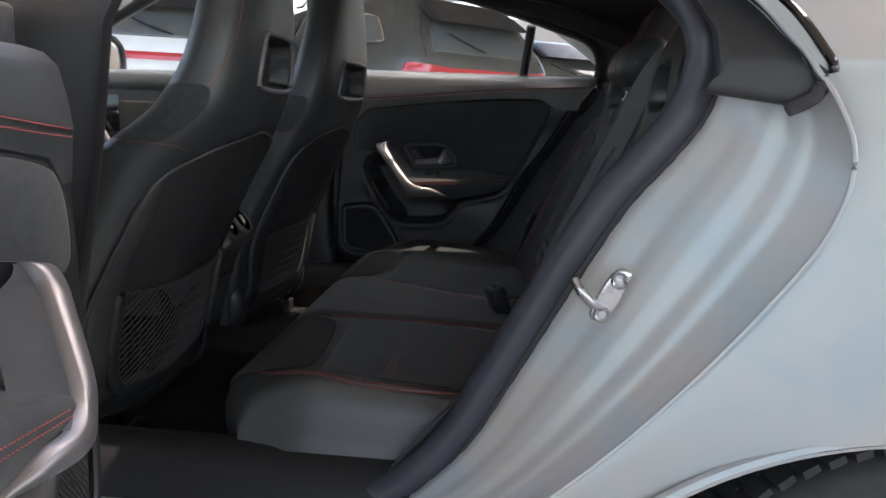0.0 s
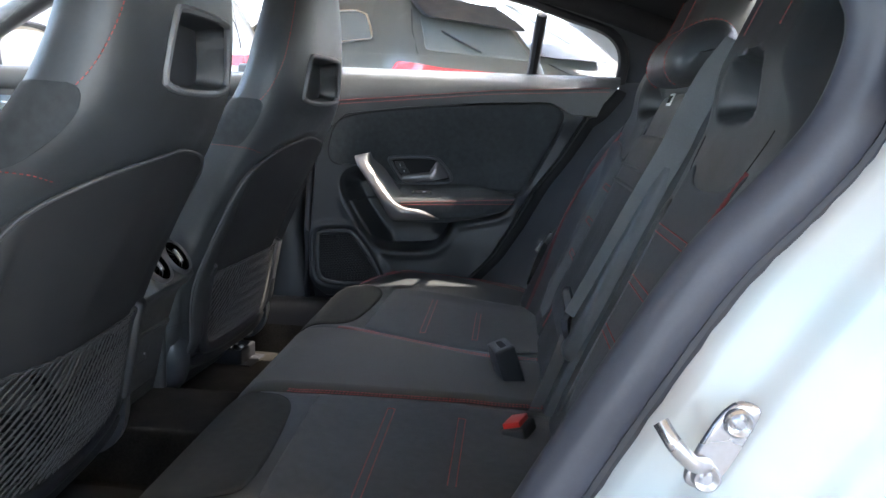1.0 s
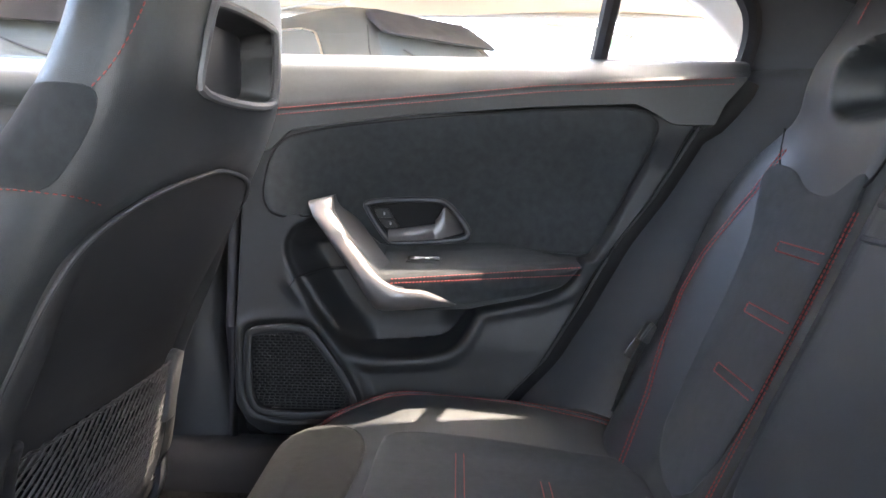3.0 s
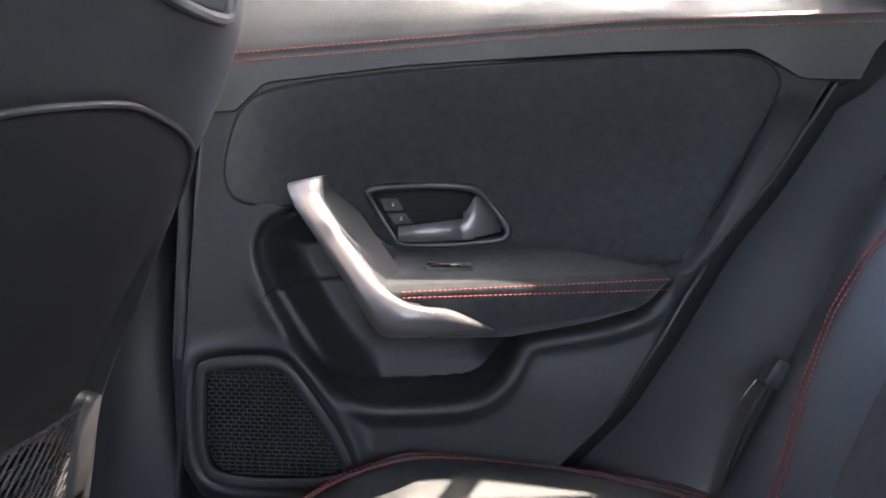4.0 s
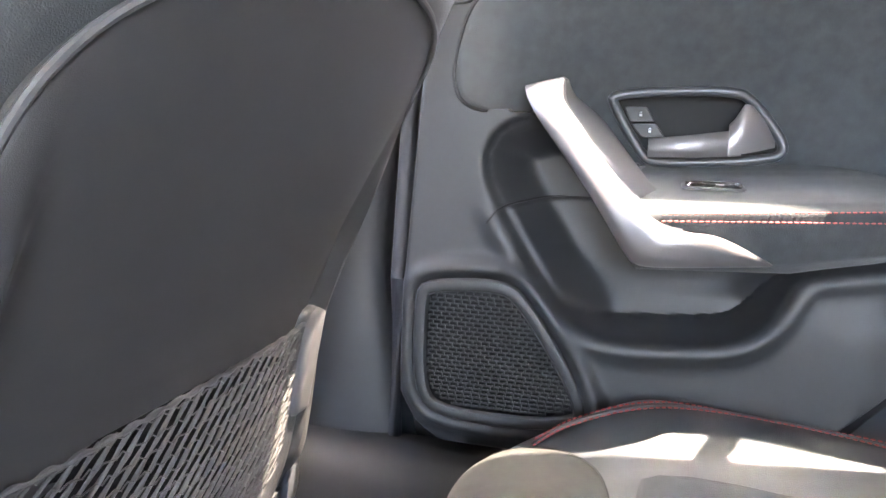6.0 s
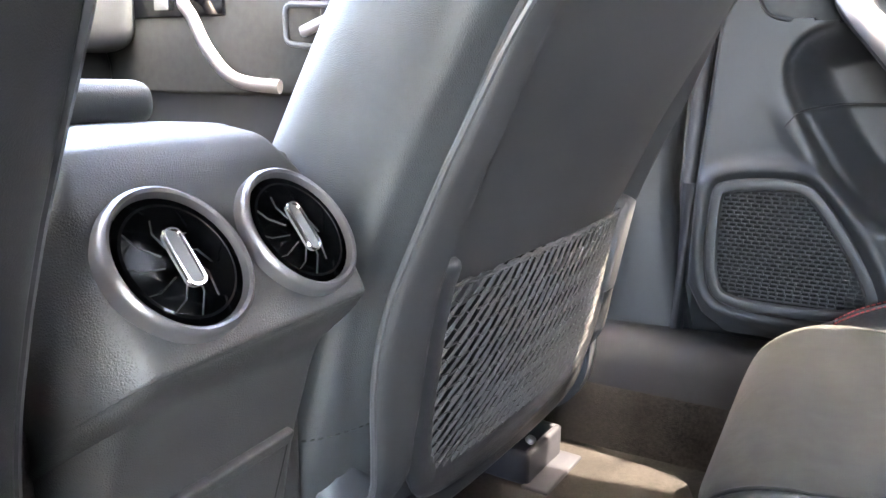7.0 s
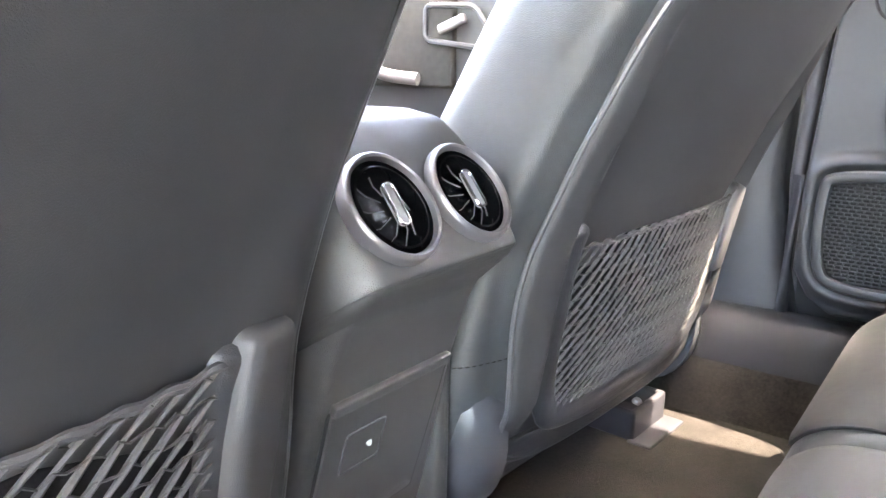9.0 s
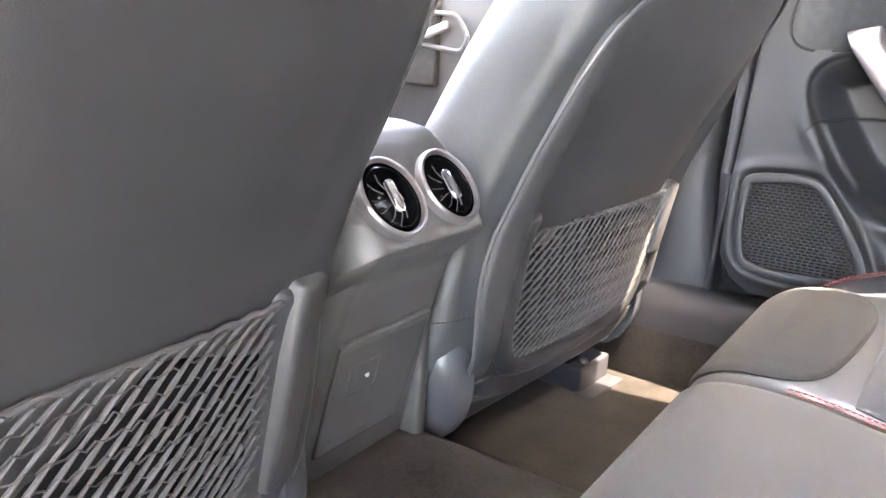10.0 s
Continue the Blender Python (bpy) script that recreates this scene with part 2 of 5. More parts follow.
def sheet(fn, nu, nv, closed_u=False, closed_v=False, thick=None, bm=None):
    """A grid of quads over fn(u, v), u and v from 0 to 1; thick: an offset that makes it a solid."""
    bm = bm or bmesh.new()
    us = [i / (nu if closed_u else nu - 1) for i in range(nu)]
    vs = [j / (nv if closed_v else nv - 1) for j in range(nv)]
    layers = [[[bm.verts.new(fn(u, v)) for v in vs] for u in us]]
    if thick is not None:
        off = Vector(thick)
        layers.append([[bm.verts.new(q.co + off) for q in row] for row in layers[0]])
    for lay in layers:
        for i in range(nu if closed_u else nu - 1):
            for j in range(nv if closed_v else nv - 1):
                a, b = (i + 1) % nu, (j + 1) % nv
                bm.faces.new((lay[i][j], lay[a][j], lay[a][b], lay[i][b]))
    if thick is not None:
        f, k = layers
        edge = [(i, 0) for i in range(nu)] + [(nu - 1, j) for j in range(1, nv)]
        edge += [(i, nv - 1) for i in range(nu - 2, -1, -1)] + [(0, j) for j in range(nv - 2, 0, -1)]
        for (a, b), (c, d) in zip(edge, edge[1:] + edge[:1]):
            bm.faces.new((f[a][b], f[c][d], k[c][d], k[a][b]))
    return bm


def tube(path, r, seg=8, closed=False, flat=1.0, up=(0, 0, 1), bm=None, caps=True):
    """A round or flattened bar along the path; r: radius or a function of 0..1; flat: width across up over the width along up."""
    bm = bm or bmesh.new()
    path = [Vector(q) for q in path]
    n = len(path)
    rings = []
    for i, p in enumerate(path):
        if closed:
            d = path[(i + 1) % n] - path[i - 1]
        else:
            d = path[min(i + 1, n - 1)] - path[max(i - 1, 0)]
        d.normalize()
        side = d.cross(Vector(up))
        if side.length < 1e-4:
            side = d.cross(Vector((0.3, 1, 0.2)))
        side.normalize()
        top = side.cross(d).normalized()
        rad = r(i / max(n - 1, 1)) if callable(r) else r
        rings.append([bm.verts.new(p + side * (math.cos(a) * rad * flat) + top * (math.sin(a) * rad))
                      for a in (2 * math.pi * k / seg for k in range(seg))])
    for i in range(n if closed else n - 1):
        a, b = rings[i], rings[(i + 1) % n]
        for k in range(seg):
            bm.faces.new((a[k], a[(k + 1) % seg], b[(k + 1) % seg], b[k]))
    if caps and not closed:
        bm.faces.new(rings[0])
        bm.faces.new(rings[-1])
    return bm


def patch(outline, surf, thick=0.004, rings=8, edge=0.003, bm=None, back=True):
    """A padded plate with the given 2D outline lying on surf(a, b, h), h being the height above it, with a rolled edge."""
    bm = bm or bmesh.new()
    n = len(outline)
    ca = sum(p[0] for p in outline) / n
    cb = sum(p[1] for p in outline) / n
    size = sum(math.hypot(p[0] - ca, p[1] - cb) for p in outline) / n
    e = edge / size
    levels = [(1.0, -thick), (1.0, thick * 0.3), (1 - 0.35 * e, thick * 0.75), (1 - e, thick)]
    levels += [((1 - e) * (1 - k / rings), thick) for k in range(1, rings)]
    loops = [[bm.verts.new(surf(ca + (a - ca) * s, cb + (b - cb) * s, h)) for a, b in outline] for s, h in levels]
    for l0, l1 in zip(loops, loops[1:]):
        for k in range(n):
            bm.faces.new((l0[k], l0[(k + 1) % n], l1[(k + 1) % n], l1[k]))
    mid = bm.verts.new(surf(ca, cb, thick))
    for k in range(n):
        bm.faces.new((loops[-1][k], loops[-1][(k + 1) % n], mid))
    if back:
        bm.faces.new(loops[0])
    return bm


def stitches(path, length=0.0032, gap=0.0018, r=0.0006, lift=(0, 0, 0), bm=None, slant=0.0):
    """A row of short thread stitches along a path."""
    bm = bm or bmesh.new()
    pts = even(path, length + gap)
    for a, b in zip(pts, pts[1:]):
        d = (b - a).normalized()
        s = d.cross(Vector((0.31, 0.42, 0.85))).normalized()
        t = d.cross(s)
        c = a + Vector(lift)
        ends = []
        for q, k in ((0.0, 0.55), (0.3, 1.0), (0.7, 1.0), (1.0, 0.55)):
            o = c + d * (q * length)
            ends.append([bm.verts.new(o + s * (x * r * k) + t * (y * r * k)) for x, y in ((1, 0), (0, 1), (-1, 0), (0, -1))])
        for e, f in zip(ends, ends[1:]):
            for k in range(4):
                bm.faces.new((e[k], e[(k + 1) % 4], f[(k + 1) % 4], f[k]))
        bm.faces.new(ends[0])
        bm.faces.new(ends[-1])
    return bm


def block(size, at=(0, 0, 0), bevel=0.004, seg=3, turn=(0, 0, 0), bm=None):
    """A bevelled box."""
    own = bmesh.new()
    bmesh.ops.create_cube(own, size=1)
    for v in own.verts:
        v.co = Vector((v.co.x * size[0], v.co.y * size[1], v.co.z * size[2]))
    if bevel:
        bmesh.ops.bevel(own, geom=own.edges[:], offset=bevel, segments=seg, affect="EDGES", profile=0.5)
    bmesh.ops.transform(own, matrix=pose(*at, *turn), verts=own.verts)
    if bm is None:
        return own
    me = bpy.data.meshes.new("tmp")
    own.to_mesh(me)
    own.free()
    bm.from_mesh(me)
    bpy.data.meshes.remove(me)
    return bm


def lathe(profile, at, axis, seg=40, bm=None):
    """A turned body: profile of (radius, height) along the axis."""
    bm = bm or bmesh.new()
    ax = Vector(axis).normalized()
    s = ax.cross(Vector((0.2, 0.9, 0.3))).normalized()
    t = ax.cross(s)
    loops = [[bm.verts.new(Vector(at) + ax * h + (s * math.cos(a) + t * math.sin(a)) * max(r, 1e-5))
              for a in (2 * math.pi * k / seg for k in range(seg))] for r, h in profile]
    for l0, l1 in zip(loops, loops[1:]):
        for k in range(seg):
            bm.faces.new((l0[k], l0[(k + 1) % seg], l1[(k + 1) % seg], l1[k]))
    return bm

# ---------------------------------------------------------------- rear door, built about its hinge
HINGE = (0.08, 0.80, 0.40)
INSERT = rounded([(.146, .848), (.150, .887), (.163, .932), (.195, .962), (.369, .987), (.614, 1.008), (.769, 1.016), (.803, .997),
                  (.806, .97), (.76, .88), (.715, .79), (.694, .756), (.36, .750), (.30, .80), (.235, .821), (.165, .821)], 2)
OPENING = rounded([(.215, .812), (.196, .800), (.184, .776), (.188, .745), (.203, .718), (.217, .695), (.246, .649), (.281, .609), (.314, .588), (.352, .586), (.437, .593),
                   (.464, .600), (.484, .618), (.499, .647), (.509, .668), (.530, .679), (.581, .688), (.629, .699), (.667, .717), (.684, .737), (.691, .775), (.70, .83),
                   (.50, .87), (.27, .826)], 2)
GRILLE = rounded([(.120, .612), (.128, .626), (.208, .633), (.236, .620), (.310, .508), (.300, .478), (.15, .474), (.120, .50)], 2)
BEZEL = rounded([(.312, .846), (.440, .853), (.462, .842), (.492, .806), (.499, .790), (.486, .779), (.366, .770), (.350, .778), (.316, .832)], 3)
BELT_LOW = [(-.1, .925), (.10, .928), (.160, .930), (.195, .9645), (.369, .989), (.614, 1.0095), (.769, 1.0165), (.806, .998), (.83, .984), (1.0, .984)]
STITCH_TOP = [(-.1, .972), (.178, .999), (.613, 1.043), (.927, 1.061), (1.0, 1.063)]


def insert_y(x, z):
    """How far the padded insert lies from the car's middle."""
    hollow = sstep(.15, .34, x) * sstep(.0, .17, .705 + (np.asarray(z, float) - .77) * .48 - x) * sstep(1.0, .82, z)
    tuck = .03 * sstep(.770, .756, z) * sstep(.35, .37, x) * sstep(.72, .69, x)
    return .713 + .078 * hollow + tuck


DOOR_EDGE = [(.42, .498), (.518, .574), (.581, .632), (.674, .686), (.722, .711), (.783, .744), (.868, .806), (.984, .874), (1.05, .928)]
POCKET_SEAM = [(.180, .690), (.190, .700), (.205, .717), (.237, .7245), (.272, .727), (.42, .729)]


def carrier_y(X, Z):
    """Surface of the grained door trim: flat, with a rounded lip round the pocket and a bolster beside the insert."""
    dg, di, do = poly_dist(GRILLE, X, Z), poly_dist(INSERT, X, Z), poly_dist(OPENING, X, Z)
    Y = np.full(X.shape, .717)
    Y -= .016 * sstep(.72, .60, Z) * sstep(.22, .32, X)
    Y -= .012 * sstep(.48, .58, X) * sstep(.86, .72, Z)
    Y -= .022 * sstep(-.001, .012, di) * sstep(.985, .90, Z) * sstep(.70, .80, Z) * sstep(.60, .66, X)
    Y -= .010 * np.exp(-((dg - .018) / .011) ** 2)
    Y += .014 * sstep(.006, -.004, dg)
    Y -= .007 * np.exp(-((do - .014) / .012) ** 2) * sstep(.74, .68, Z)
    r = .009
    Y += np.where(do < r, r - np.sqrt(np.maximum(0, r * r - (r - np.clip(do, 0, r)) ** 2)), 0)
    steep = sstep(.70, .62, Z) * sstep(.26, .34, X)
    bowl = sstep(.002, -.050, do) * (1 - steep) + sstep(.002, -.010, do) * steep
    Y += np.where(do < .002, (.056 + .020 * steep) * bowl, 0)
    seam = np.interp(X, [p[0] for p in POCKET_SEAM], [p[1] for p in POCKET_SEAM])
    Y -= .005 * sstep(.0, -.003, Z - seam) * sstep(-.002, -.012, do)
    return Y, di, do


def build_rear_door(s, label):
    door = thing("rear_door", label, "car door", "rear doors", at=(HINGE[0], s * HINGE[1], HINGE[2]))

    def m(x, y, z):
        return Vector((x - HINGE[0], s * (y - HINGE[1]), z - HINGE[2]))

    # grained plastic carrier, with the pocket and the lamp-black recess of the loudspeaker
    nz, nx = 210, 230
    zs = np.linspace(.425, 1.0, nz)
    xl = np.interp(zs, [.425, .435, .455, .49, .62, .83, 1.0], [.16, .135, .105, .085, .086, .10, .118])
    xr = np.interp(zs, *zip(*DOOR_EDGE))
    U = np.linspace(0, 1, nx)
    X = xl[:, None] + (xr - xl)[:, None] * U[None, :]
    Z = np.repeat(zs[:, None], nx, 1)
    Y, di, do = carrier_y(X, Z)
    Y = np.where(di < -.003, insert_y(X, Z) + .010 + .045 * sstep(.0, -.006, poly_dist(BEZEL, X, Z)), Y)
    Y = np.where((X > .362) & (X < .680) & (Z > .70) & (Z < .79) & (do < -.006), np.maximum(Y, .803), Y)
    edge = np.minimum(np.minimum(U[None, :] * (xr - xl)[:, None], (1 - U[None, :]) * (xr - xl)[:, None]), (Z - .425))
    Y += .05 * (1 - np.clip(edge / .012, 0, 1)) ** 2 * (.15 + .85 * sstep(1.0, .95, Z))
    bm = bmesh.new()
    front = [[bm.verts.new(m(X[i, j], Y[i, j], Z[i, j])) for j in range(nx)] for i in range(nz)]
    for i in range(nz - 1):
        for j in range(nx - 1):
            bm.faces.new((front[i][j], front[i + 1][j], front[i + 1][j + 1], front[i][j + 1]))
    rim = [front[0][j] for j in range(nx)] + [front[i][-1] for i in range(1, nz)]
    rim += [front[-1][j] for j in range(nx - 2, -1, -1)] + [front[i][0] for i in range(nz - 2, 0, -1)]
    back = [bm.verts.new(Vector((v.co.x, s * .03, v.co.z))) for v in rim]
    for k in range(len(rim)):
        n = (k + 1) % len(rim)
        bm.faces.new((rim[k], rim[n], back[n], back[k]))
    part("lower_trim", bm, PLASTIC, door, "black grained plastic door trim with map pocket", 50)

    bead = [m(x + .003, .727, z) for z, x in ((z, table(z, DOOR_EDGE)) for z in np.linspace(.47, .995, 60))]
    part("edge_bead", tube(bead, .0024, 8), PIPE, door, "thin rubber edge bead")

    # stitched leather shoulder under the glass
    xs = (-.0 if s > 0 else .13, .985)

    def shoulder(u, v):
        x = xs[0] + (table(float(np.interp(v, [0, .36, .45, .55, .64, .73, .82, 1], [1.085, 1.075, 1.067, 1.062, 1.058, 1.054, 1.02, .984])), [(.98, .880), (1.067, .950), (1.10, .972)]) - xs[0]) * u
        low = table(x, BELT_LOW)
        st = table(x, STITCH_TOP)
        prof = [(.812, 1.080), (.795, 1.093), (.765, 1.097), (.738, 1.090), (.722, 1.074), (.712, (st + 1.074) / 2), (.707, st + .004),
                (.709, st - .002), (.709, st - .006), (.7105, (st + low) / 2), (.7125, low + .004), (.726, low)]
        k = v * (len(prof) - 1)
        i = min(int(k), len(prof) - 2)
        f = k - i
        zz = prof[i][1] * (1 - f) + prof[i + 1][1] * f
        return m(x, prof[i][0] * (1 - f) + prof[i + 1][0] * f, prof[i][1] * (1 - f) + prof[i + 1][1] * f)
    part("shoulder_pad", sheet(shoulder, 90, 34, thick=(0, s * .03, -.004)), LEATHER, door, "black leather door shoulder", 60)
    for dz in (.0035, -.0065):
        line = [m(x, .7062, table(x, STITCH_TOP) + dz) for x in np.linspace(.10 if s > 0 else .14, .925, 120)]
        part("stitching", stitches(line, r=.0009, length=.0045, gap=.0018), THREAD, door, "red double stitching", fix=False)

    # suede insert
    bm = patch(rounded(INSERT, 1), lambda x, z, h: m(x, insert_y(x, z) - h, z), .004, 64, .008, back=False)
    mids = [f.calc_center_median() for f in bm.faces]
    dd = poly_dist(BEZEL, np.array([c.x + HINGE[0] for c in mids]), np.array([c.z + HINGE[2] for c in mids]))
    bmesh.ops.delete(bm, geom=[f for f, d in zip(list(bm.faces), dd) if d < -.0005 and len(f.verts) < 5], context="FACES")
    ring = rounded(INSERT, 1)
    covered = [.34 < x < .730 and z < .81 for x, z in ring]
    n0 = next(i for i in range(len(ring)) if covered[i - 1] and not covered[i])
    ring = [q for q in ring[n0:] + ring[:n0] if not (.34 < q[0] < .730 and q[1] < .81)]
    part("insert_groove", tube([m(x, insert_y(x, z) - .0012, z) for x, z in ring], .0022, 6, up=(0, 1, 0)), DARK, door)
    part("insert", bm, SUEDE, door, "black suede door insert")

    # armrest
    PROF = [(.792, .7725), (.787, .7700), (.779, .7650), (.766, .7600), (.735, .7530), (.700, .7465), (.679, .741), (.669, .733), (.667, .722), (.669, .705),
            (.676, .685), (.700, .668), (.74, .664)]

    def reach(x):
        """How far the armrest's front edge stands out, more towards the grab handle."""
        return -.032 + (x - .38) * .205

    def arm(u, v):
        x = .352 + .336 * u
        k = v * (len(PROF) - 1)
        i = min(int(k), len(PROF) - 2)
        f = k - i
        y = PROF[i][0] * (1 - f) + PROF[i + 1][0] * f
        z = PROF[i][1] * (1 - f) + PROF[i + 1][1] * f
        y += reach(x) * float(sstep(.775, .69, y))
        low = table(x, [(.35, .668), (.50, .670), (.53, .676), (.60, .688), (.65, .703), (.688, .732)])
        if z < .733:
            z = low + (z - .664) * (.733 - low) / (.733 - .664)
        if z > .748:
            y = min(y, float(insert_y(x, .772)) + .001)
        return m(x, y, z + .050 * (x - .40) * float(sstep(.715, .735, z)))
    part("armrest", sheet(arm, 60, 60, thick=(0, s * .012, 0)), SUEDE, door, "black suede armrest", 70)
    for z, y in ((.7335, .6680), (.7265, .6660)):
        line = [m(x, y + reach(x), z + .050 * (x - .40) * float(sstep(.715, .735, z))) for x in np.linspace(.372, .686, 60)]
        part("stitching", stitches(line, r=.0009, length=.0040, gap=.0018), THREAD, door, "red double stitching", fix=False)

    # satin grab handle
    left = spline([m(.227, .728, .850), m(.226, .704, .847), m(.236, .690, .826), m(.262, .684, .790), m(.290, .681, .750), m(.318, .678, .707), m(.336, .676, .681),
                   m(.347, .675, .6715), m(.366, .675, .6695), m(.402, .676, .672), m(.440, .677, .6765), m(.478, .682, .6795)], 90)
    right = spline([m(.266, .730, .859), m(.266, .707, .857), m(.281, .692, .832), m(.304, .684, .799), m(.330, .679, .764), m(.350, .675, .738), m(.364, .671, .722),
                    m(.380, .668, .711), m(.398, .667, .707), m(.424, .668, .7055), m(.450, .671, .697), m(.480, .682, .6815)], 90)

    for row in (left, right):
        for p in row:
            out = .050 * float(sstep(.86, .70, p.z + HINGE[2])) - .026 * float(sstep(.38, .475, p.x + HINGE[0]))
            k = 1 - out / .70
            p.x, p.z = (p.x + HINGE[0] - .41) * k + .41 - HINGE[0], (p.z + HINGE[2] - .85) * k + .85 - HINGE[2]
            p.y -= s * out
            if row is right:
                p.x -= .010 * float(sstep(.86, .83, p.z + HINGE[2])) * float(sstep(.40, .35, p.x + HINGE[0]))

    def grab(u, v):
        i = u * 89
        k = min(int(i), 88)
        f = i - k
        a, b = left[k].lerp(left[k + 1], f), right[k].lerp(right[k + 1], f)
        return a.lerp(b, v) + Vector((0, -s * .008 * (1 - abs(2 * v - 1) ** 3) * float(sstep(0, .06, u)) * float(sstep(1, .9, u)), 0))
    bm = sheet(grab, 110, 18, thick=(0, s * .016, 0))
    handle = part("grab_handle", bm, ALU, door, "satin silver grab handle", 55)
    web = [right[k] + Vector((-.002, s * .008, 0)) for k in range(9, 63)]
    part("handle_backing", sheet(lambda u, v: web[int(round(u * 53))] + Vector((.019 * v ** 1.2, s * .060 * v, .010 * v ** 1.2)) * (.25 + .75 * float(sstep(0, .3, u))), 54, 8, thick=(-.006, 0, -.003)), TRIM, handle, "smooth black handle backing")
    spine = [p + Vector((.006, s * .022, 0)) for p in left[11:56]]
    part("handle_backing", tube(spine, .011, 10, flat=.7, up=(0, 1, 0)), PLASTIC, handle)

    # inner release: bezel, dish, lever, lock switches
    B = BEZEL
    bez = part("handle_bezel", tube([m(x, insert_y(x, z) - .0055, z) for x, z in B], .0056, 10, closed=True, flat=1.0, up=(0, 1, 0)), TRIM, door, "black handle bezel")
    part("handle_dish", patch(B, lambda x, z, h: m(x, insert_y(x, z) + .026 + 2 * (.004 - h) - .010 * max(0, 1 - abs(z - .79) / .02), z), .004, 8, .012), RUBBER, bez)

    def lever(u, v):
        x = .356 + .096 * u
        z0 = .778 + .005 * u
        z1 = .798 + .013 * u
        return m(x, .762 - .012 * math.sin(math.pi * min(1, u + .15)) - .004 * math.sin(math.pi * v), z0 + (z1 - z0) * v)
    bm = sheet(lever, 20, 10, thick=(0, s * .008, 0))

    def fan(u, v):
        x = .438 + .050 * u
        z1 = table(x, [(.43, .809), (.443, .821), (.452, .838), (.458, .838), (.474, .822), (.488, .801)])
        z0 = .783 + .010 * u
        return m(x, .757 + .026 * u * u + .006 * v - .004 * math.sin(math.pi * v), z0 + (z1 - z0) * v)
    sheet(fan, 20, 12, thick=(0, s * .006, 0), bm=bm)
    part("release_lever", bm, ALU, bez, "satin silver release lever", 60)
    for quad in ([(.327, .832), (.352, .832), (.362, .816), (.334, .815)], [(.335, .813), (.363, .814), (.374, .799), (.348, .798)]):
        q = corners(quad, .0025)
        part("lock_switch", patch(q, lambda x, z, h: m(x, insert_y(x, z) + .006 - h, z), .006, 3, .0012), PLASTIC, bez)
        qx, qz = sum(a for a, _ in quad) / 4 + .002, sum(b for _, b in quad) / 4
        bm = block((.003, .0006, .0026), m(qx, insert_y(qx, qz) - .0003, qz - .001), .0004, 1)
        loop = [m(qx + .0012 * math.cos(a), insert_y(qx, qz) - .0005, qz + .0008 + .0019 * math.sin(a)) for a in np.linspace(0, math.pi, 8)]
        tube(loop, .00035, 5, bm=bm)
        part("padlock_symbol", bm, WHITELABEL, bez)

    seam = spline([(x, z, 0) for x, z in POCKET_SEAM[1:]], 40)
    sy, _, _ = carrier_y(np.array([p.x for p in seam]), np.array([p.y for p in seam]))
    part("pocket_seam", tube([m(p.x, y - .0005, p.y) for p, y in zip(seam, sy)], .0011, 6), DARK, door)

    # window switch on the armrest
    W = corners([(.391, .684), (.391, .708), (.452, .708), (.452, .684)], .006)

    def shelf(x, y, h):
        return m(x, y + .006, .7535 + (y - .690) * .15 + h + .010 * (x - .40))
    sw = part("window_switch", patch(W, shelf, .0012, 4, .002), PLASTIC, door)
    W2 = corners([(.395, .687), (.395, .705), (.448, .705), (.448, .687)], .007)
    part("switch_frame", tube([shelf(x, y, .002) for x, y in W2], .0014, 6, closed=True), CHROME, sw, "chrome switch frame")
    part("switch_rocker", patch(W2, lambda x, y, h: shelf(x, y, h + .001), .001, 3, .001), GLOSSB, sw)
    part("switch_symbol", block((.008, .003, .0004), shelf(.428, .696, .0027), 0), WHITELABEL, sw)

    # loudspeaker grille
    g = part("speaker_frame", tube([m(x, .704, z) for x, z in GRILLE], .0062, 8, closed=True, flat=1.3, up=(0, 1, 0)), PLASTIC, door, "black speaker frame")
    part("speaker_backing", patch(GRILLE, lambda x, z, h: m(x, .722 - h, z), .001, 4), DARK, g)
    inner = [(cx2 + (x - cx2) * .93, cz2 + (z - cz2) * .93) for cx2, cz2 in [(.205, .555)] for x, z in GRILLE]
    bars = bmesh.new()
    for k in range(30):
        z = .480 + k * .0052
        run = [x for x in np.linspace(.118, .315, 60) if poly_dist(inner, np.array([x]), np.array([z]))[0] < 0]
        if len(run) > 3:
            tube([m(x, .7125 + .0007 * math.sin(x * 700 + k * 1.6), z) for x in np.linspace(run[0], run[-1], 50)], .00155, 5, bm=bars)
            for j, x in enumerate(np.arange(run[0], run[-1], .0095)):
                block((.0022, .0022, .006), m(x + (k % 2) * .00475, .7115, z + .0026), .0006, 1, bm=bars)
    part("speaker_mesh", bars, GRILLEM, g, "woven black speaker mesh", fix=False)

    # outer skin, glass, frame and divider
    def skin(u, v):
        x = .08 + .86 * u
        z = .33 + .75 * v
        x = x - max(0, .62 - .55 * (1 - v)) * 0 - (1 - v) * .42 * u
        return m(x, .80 + .085 * math.sin(math.pi * min(1, .25 + v * .62)), z)
    part("inner_panel", sheet(lambda u, v: m(.045 + (.52 + .42 * v) * u, .802, .345 + .65 * v), 8, 8, thick=(0, s * .004, 0)), DARK, door)
    part("outer_skin", sheet(skin, 24, 18, thick=(0, -s * .02, 0)), PAINT, door, "iridescent white door skin")
    TOP = spline([(-.02, 1.37, 0), (.2, 1.365, 0), (.45, 1.340, 0), (.68, 1.285, 0), (.80, 1.250, 0), (.90, 1.220, 0), (.946, 1.185, 0), (.965, 1.14, 0), (.964, 1.085, 0)], 60)

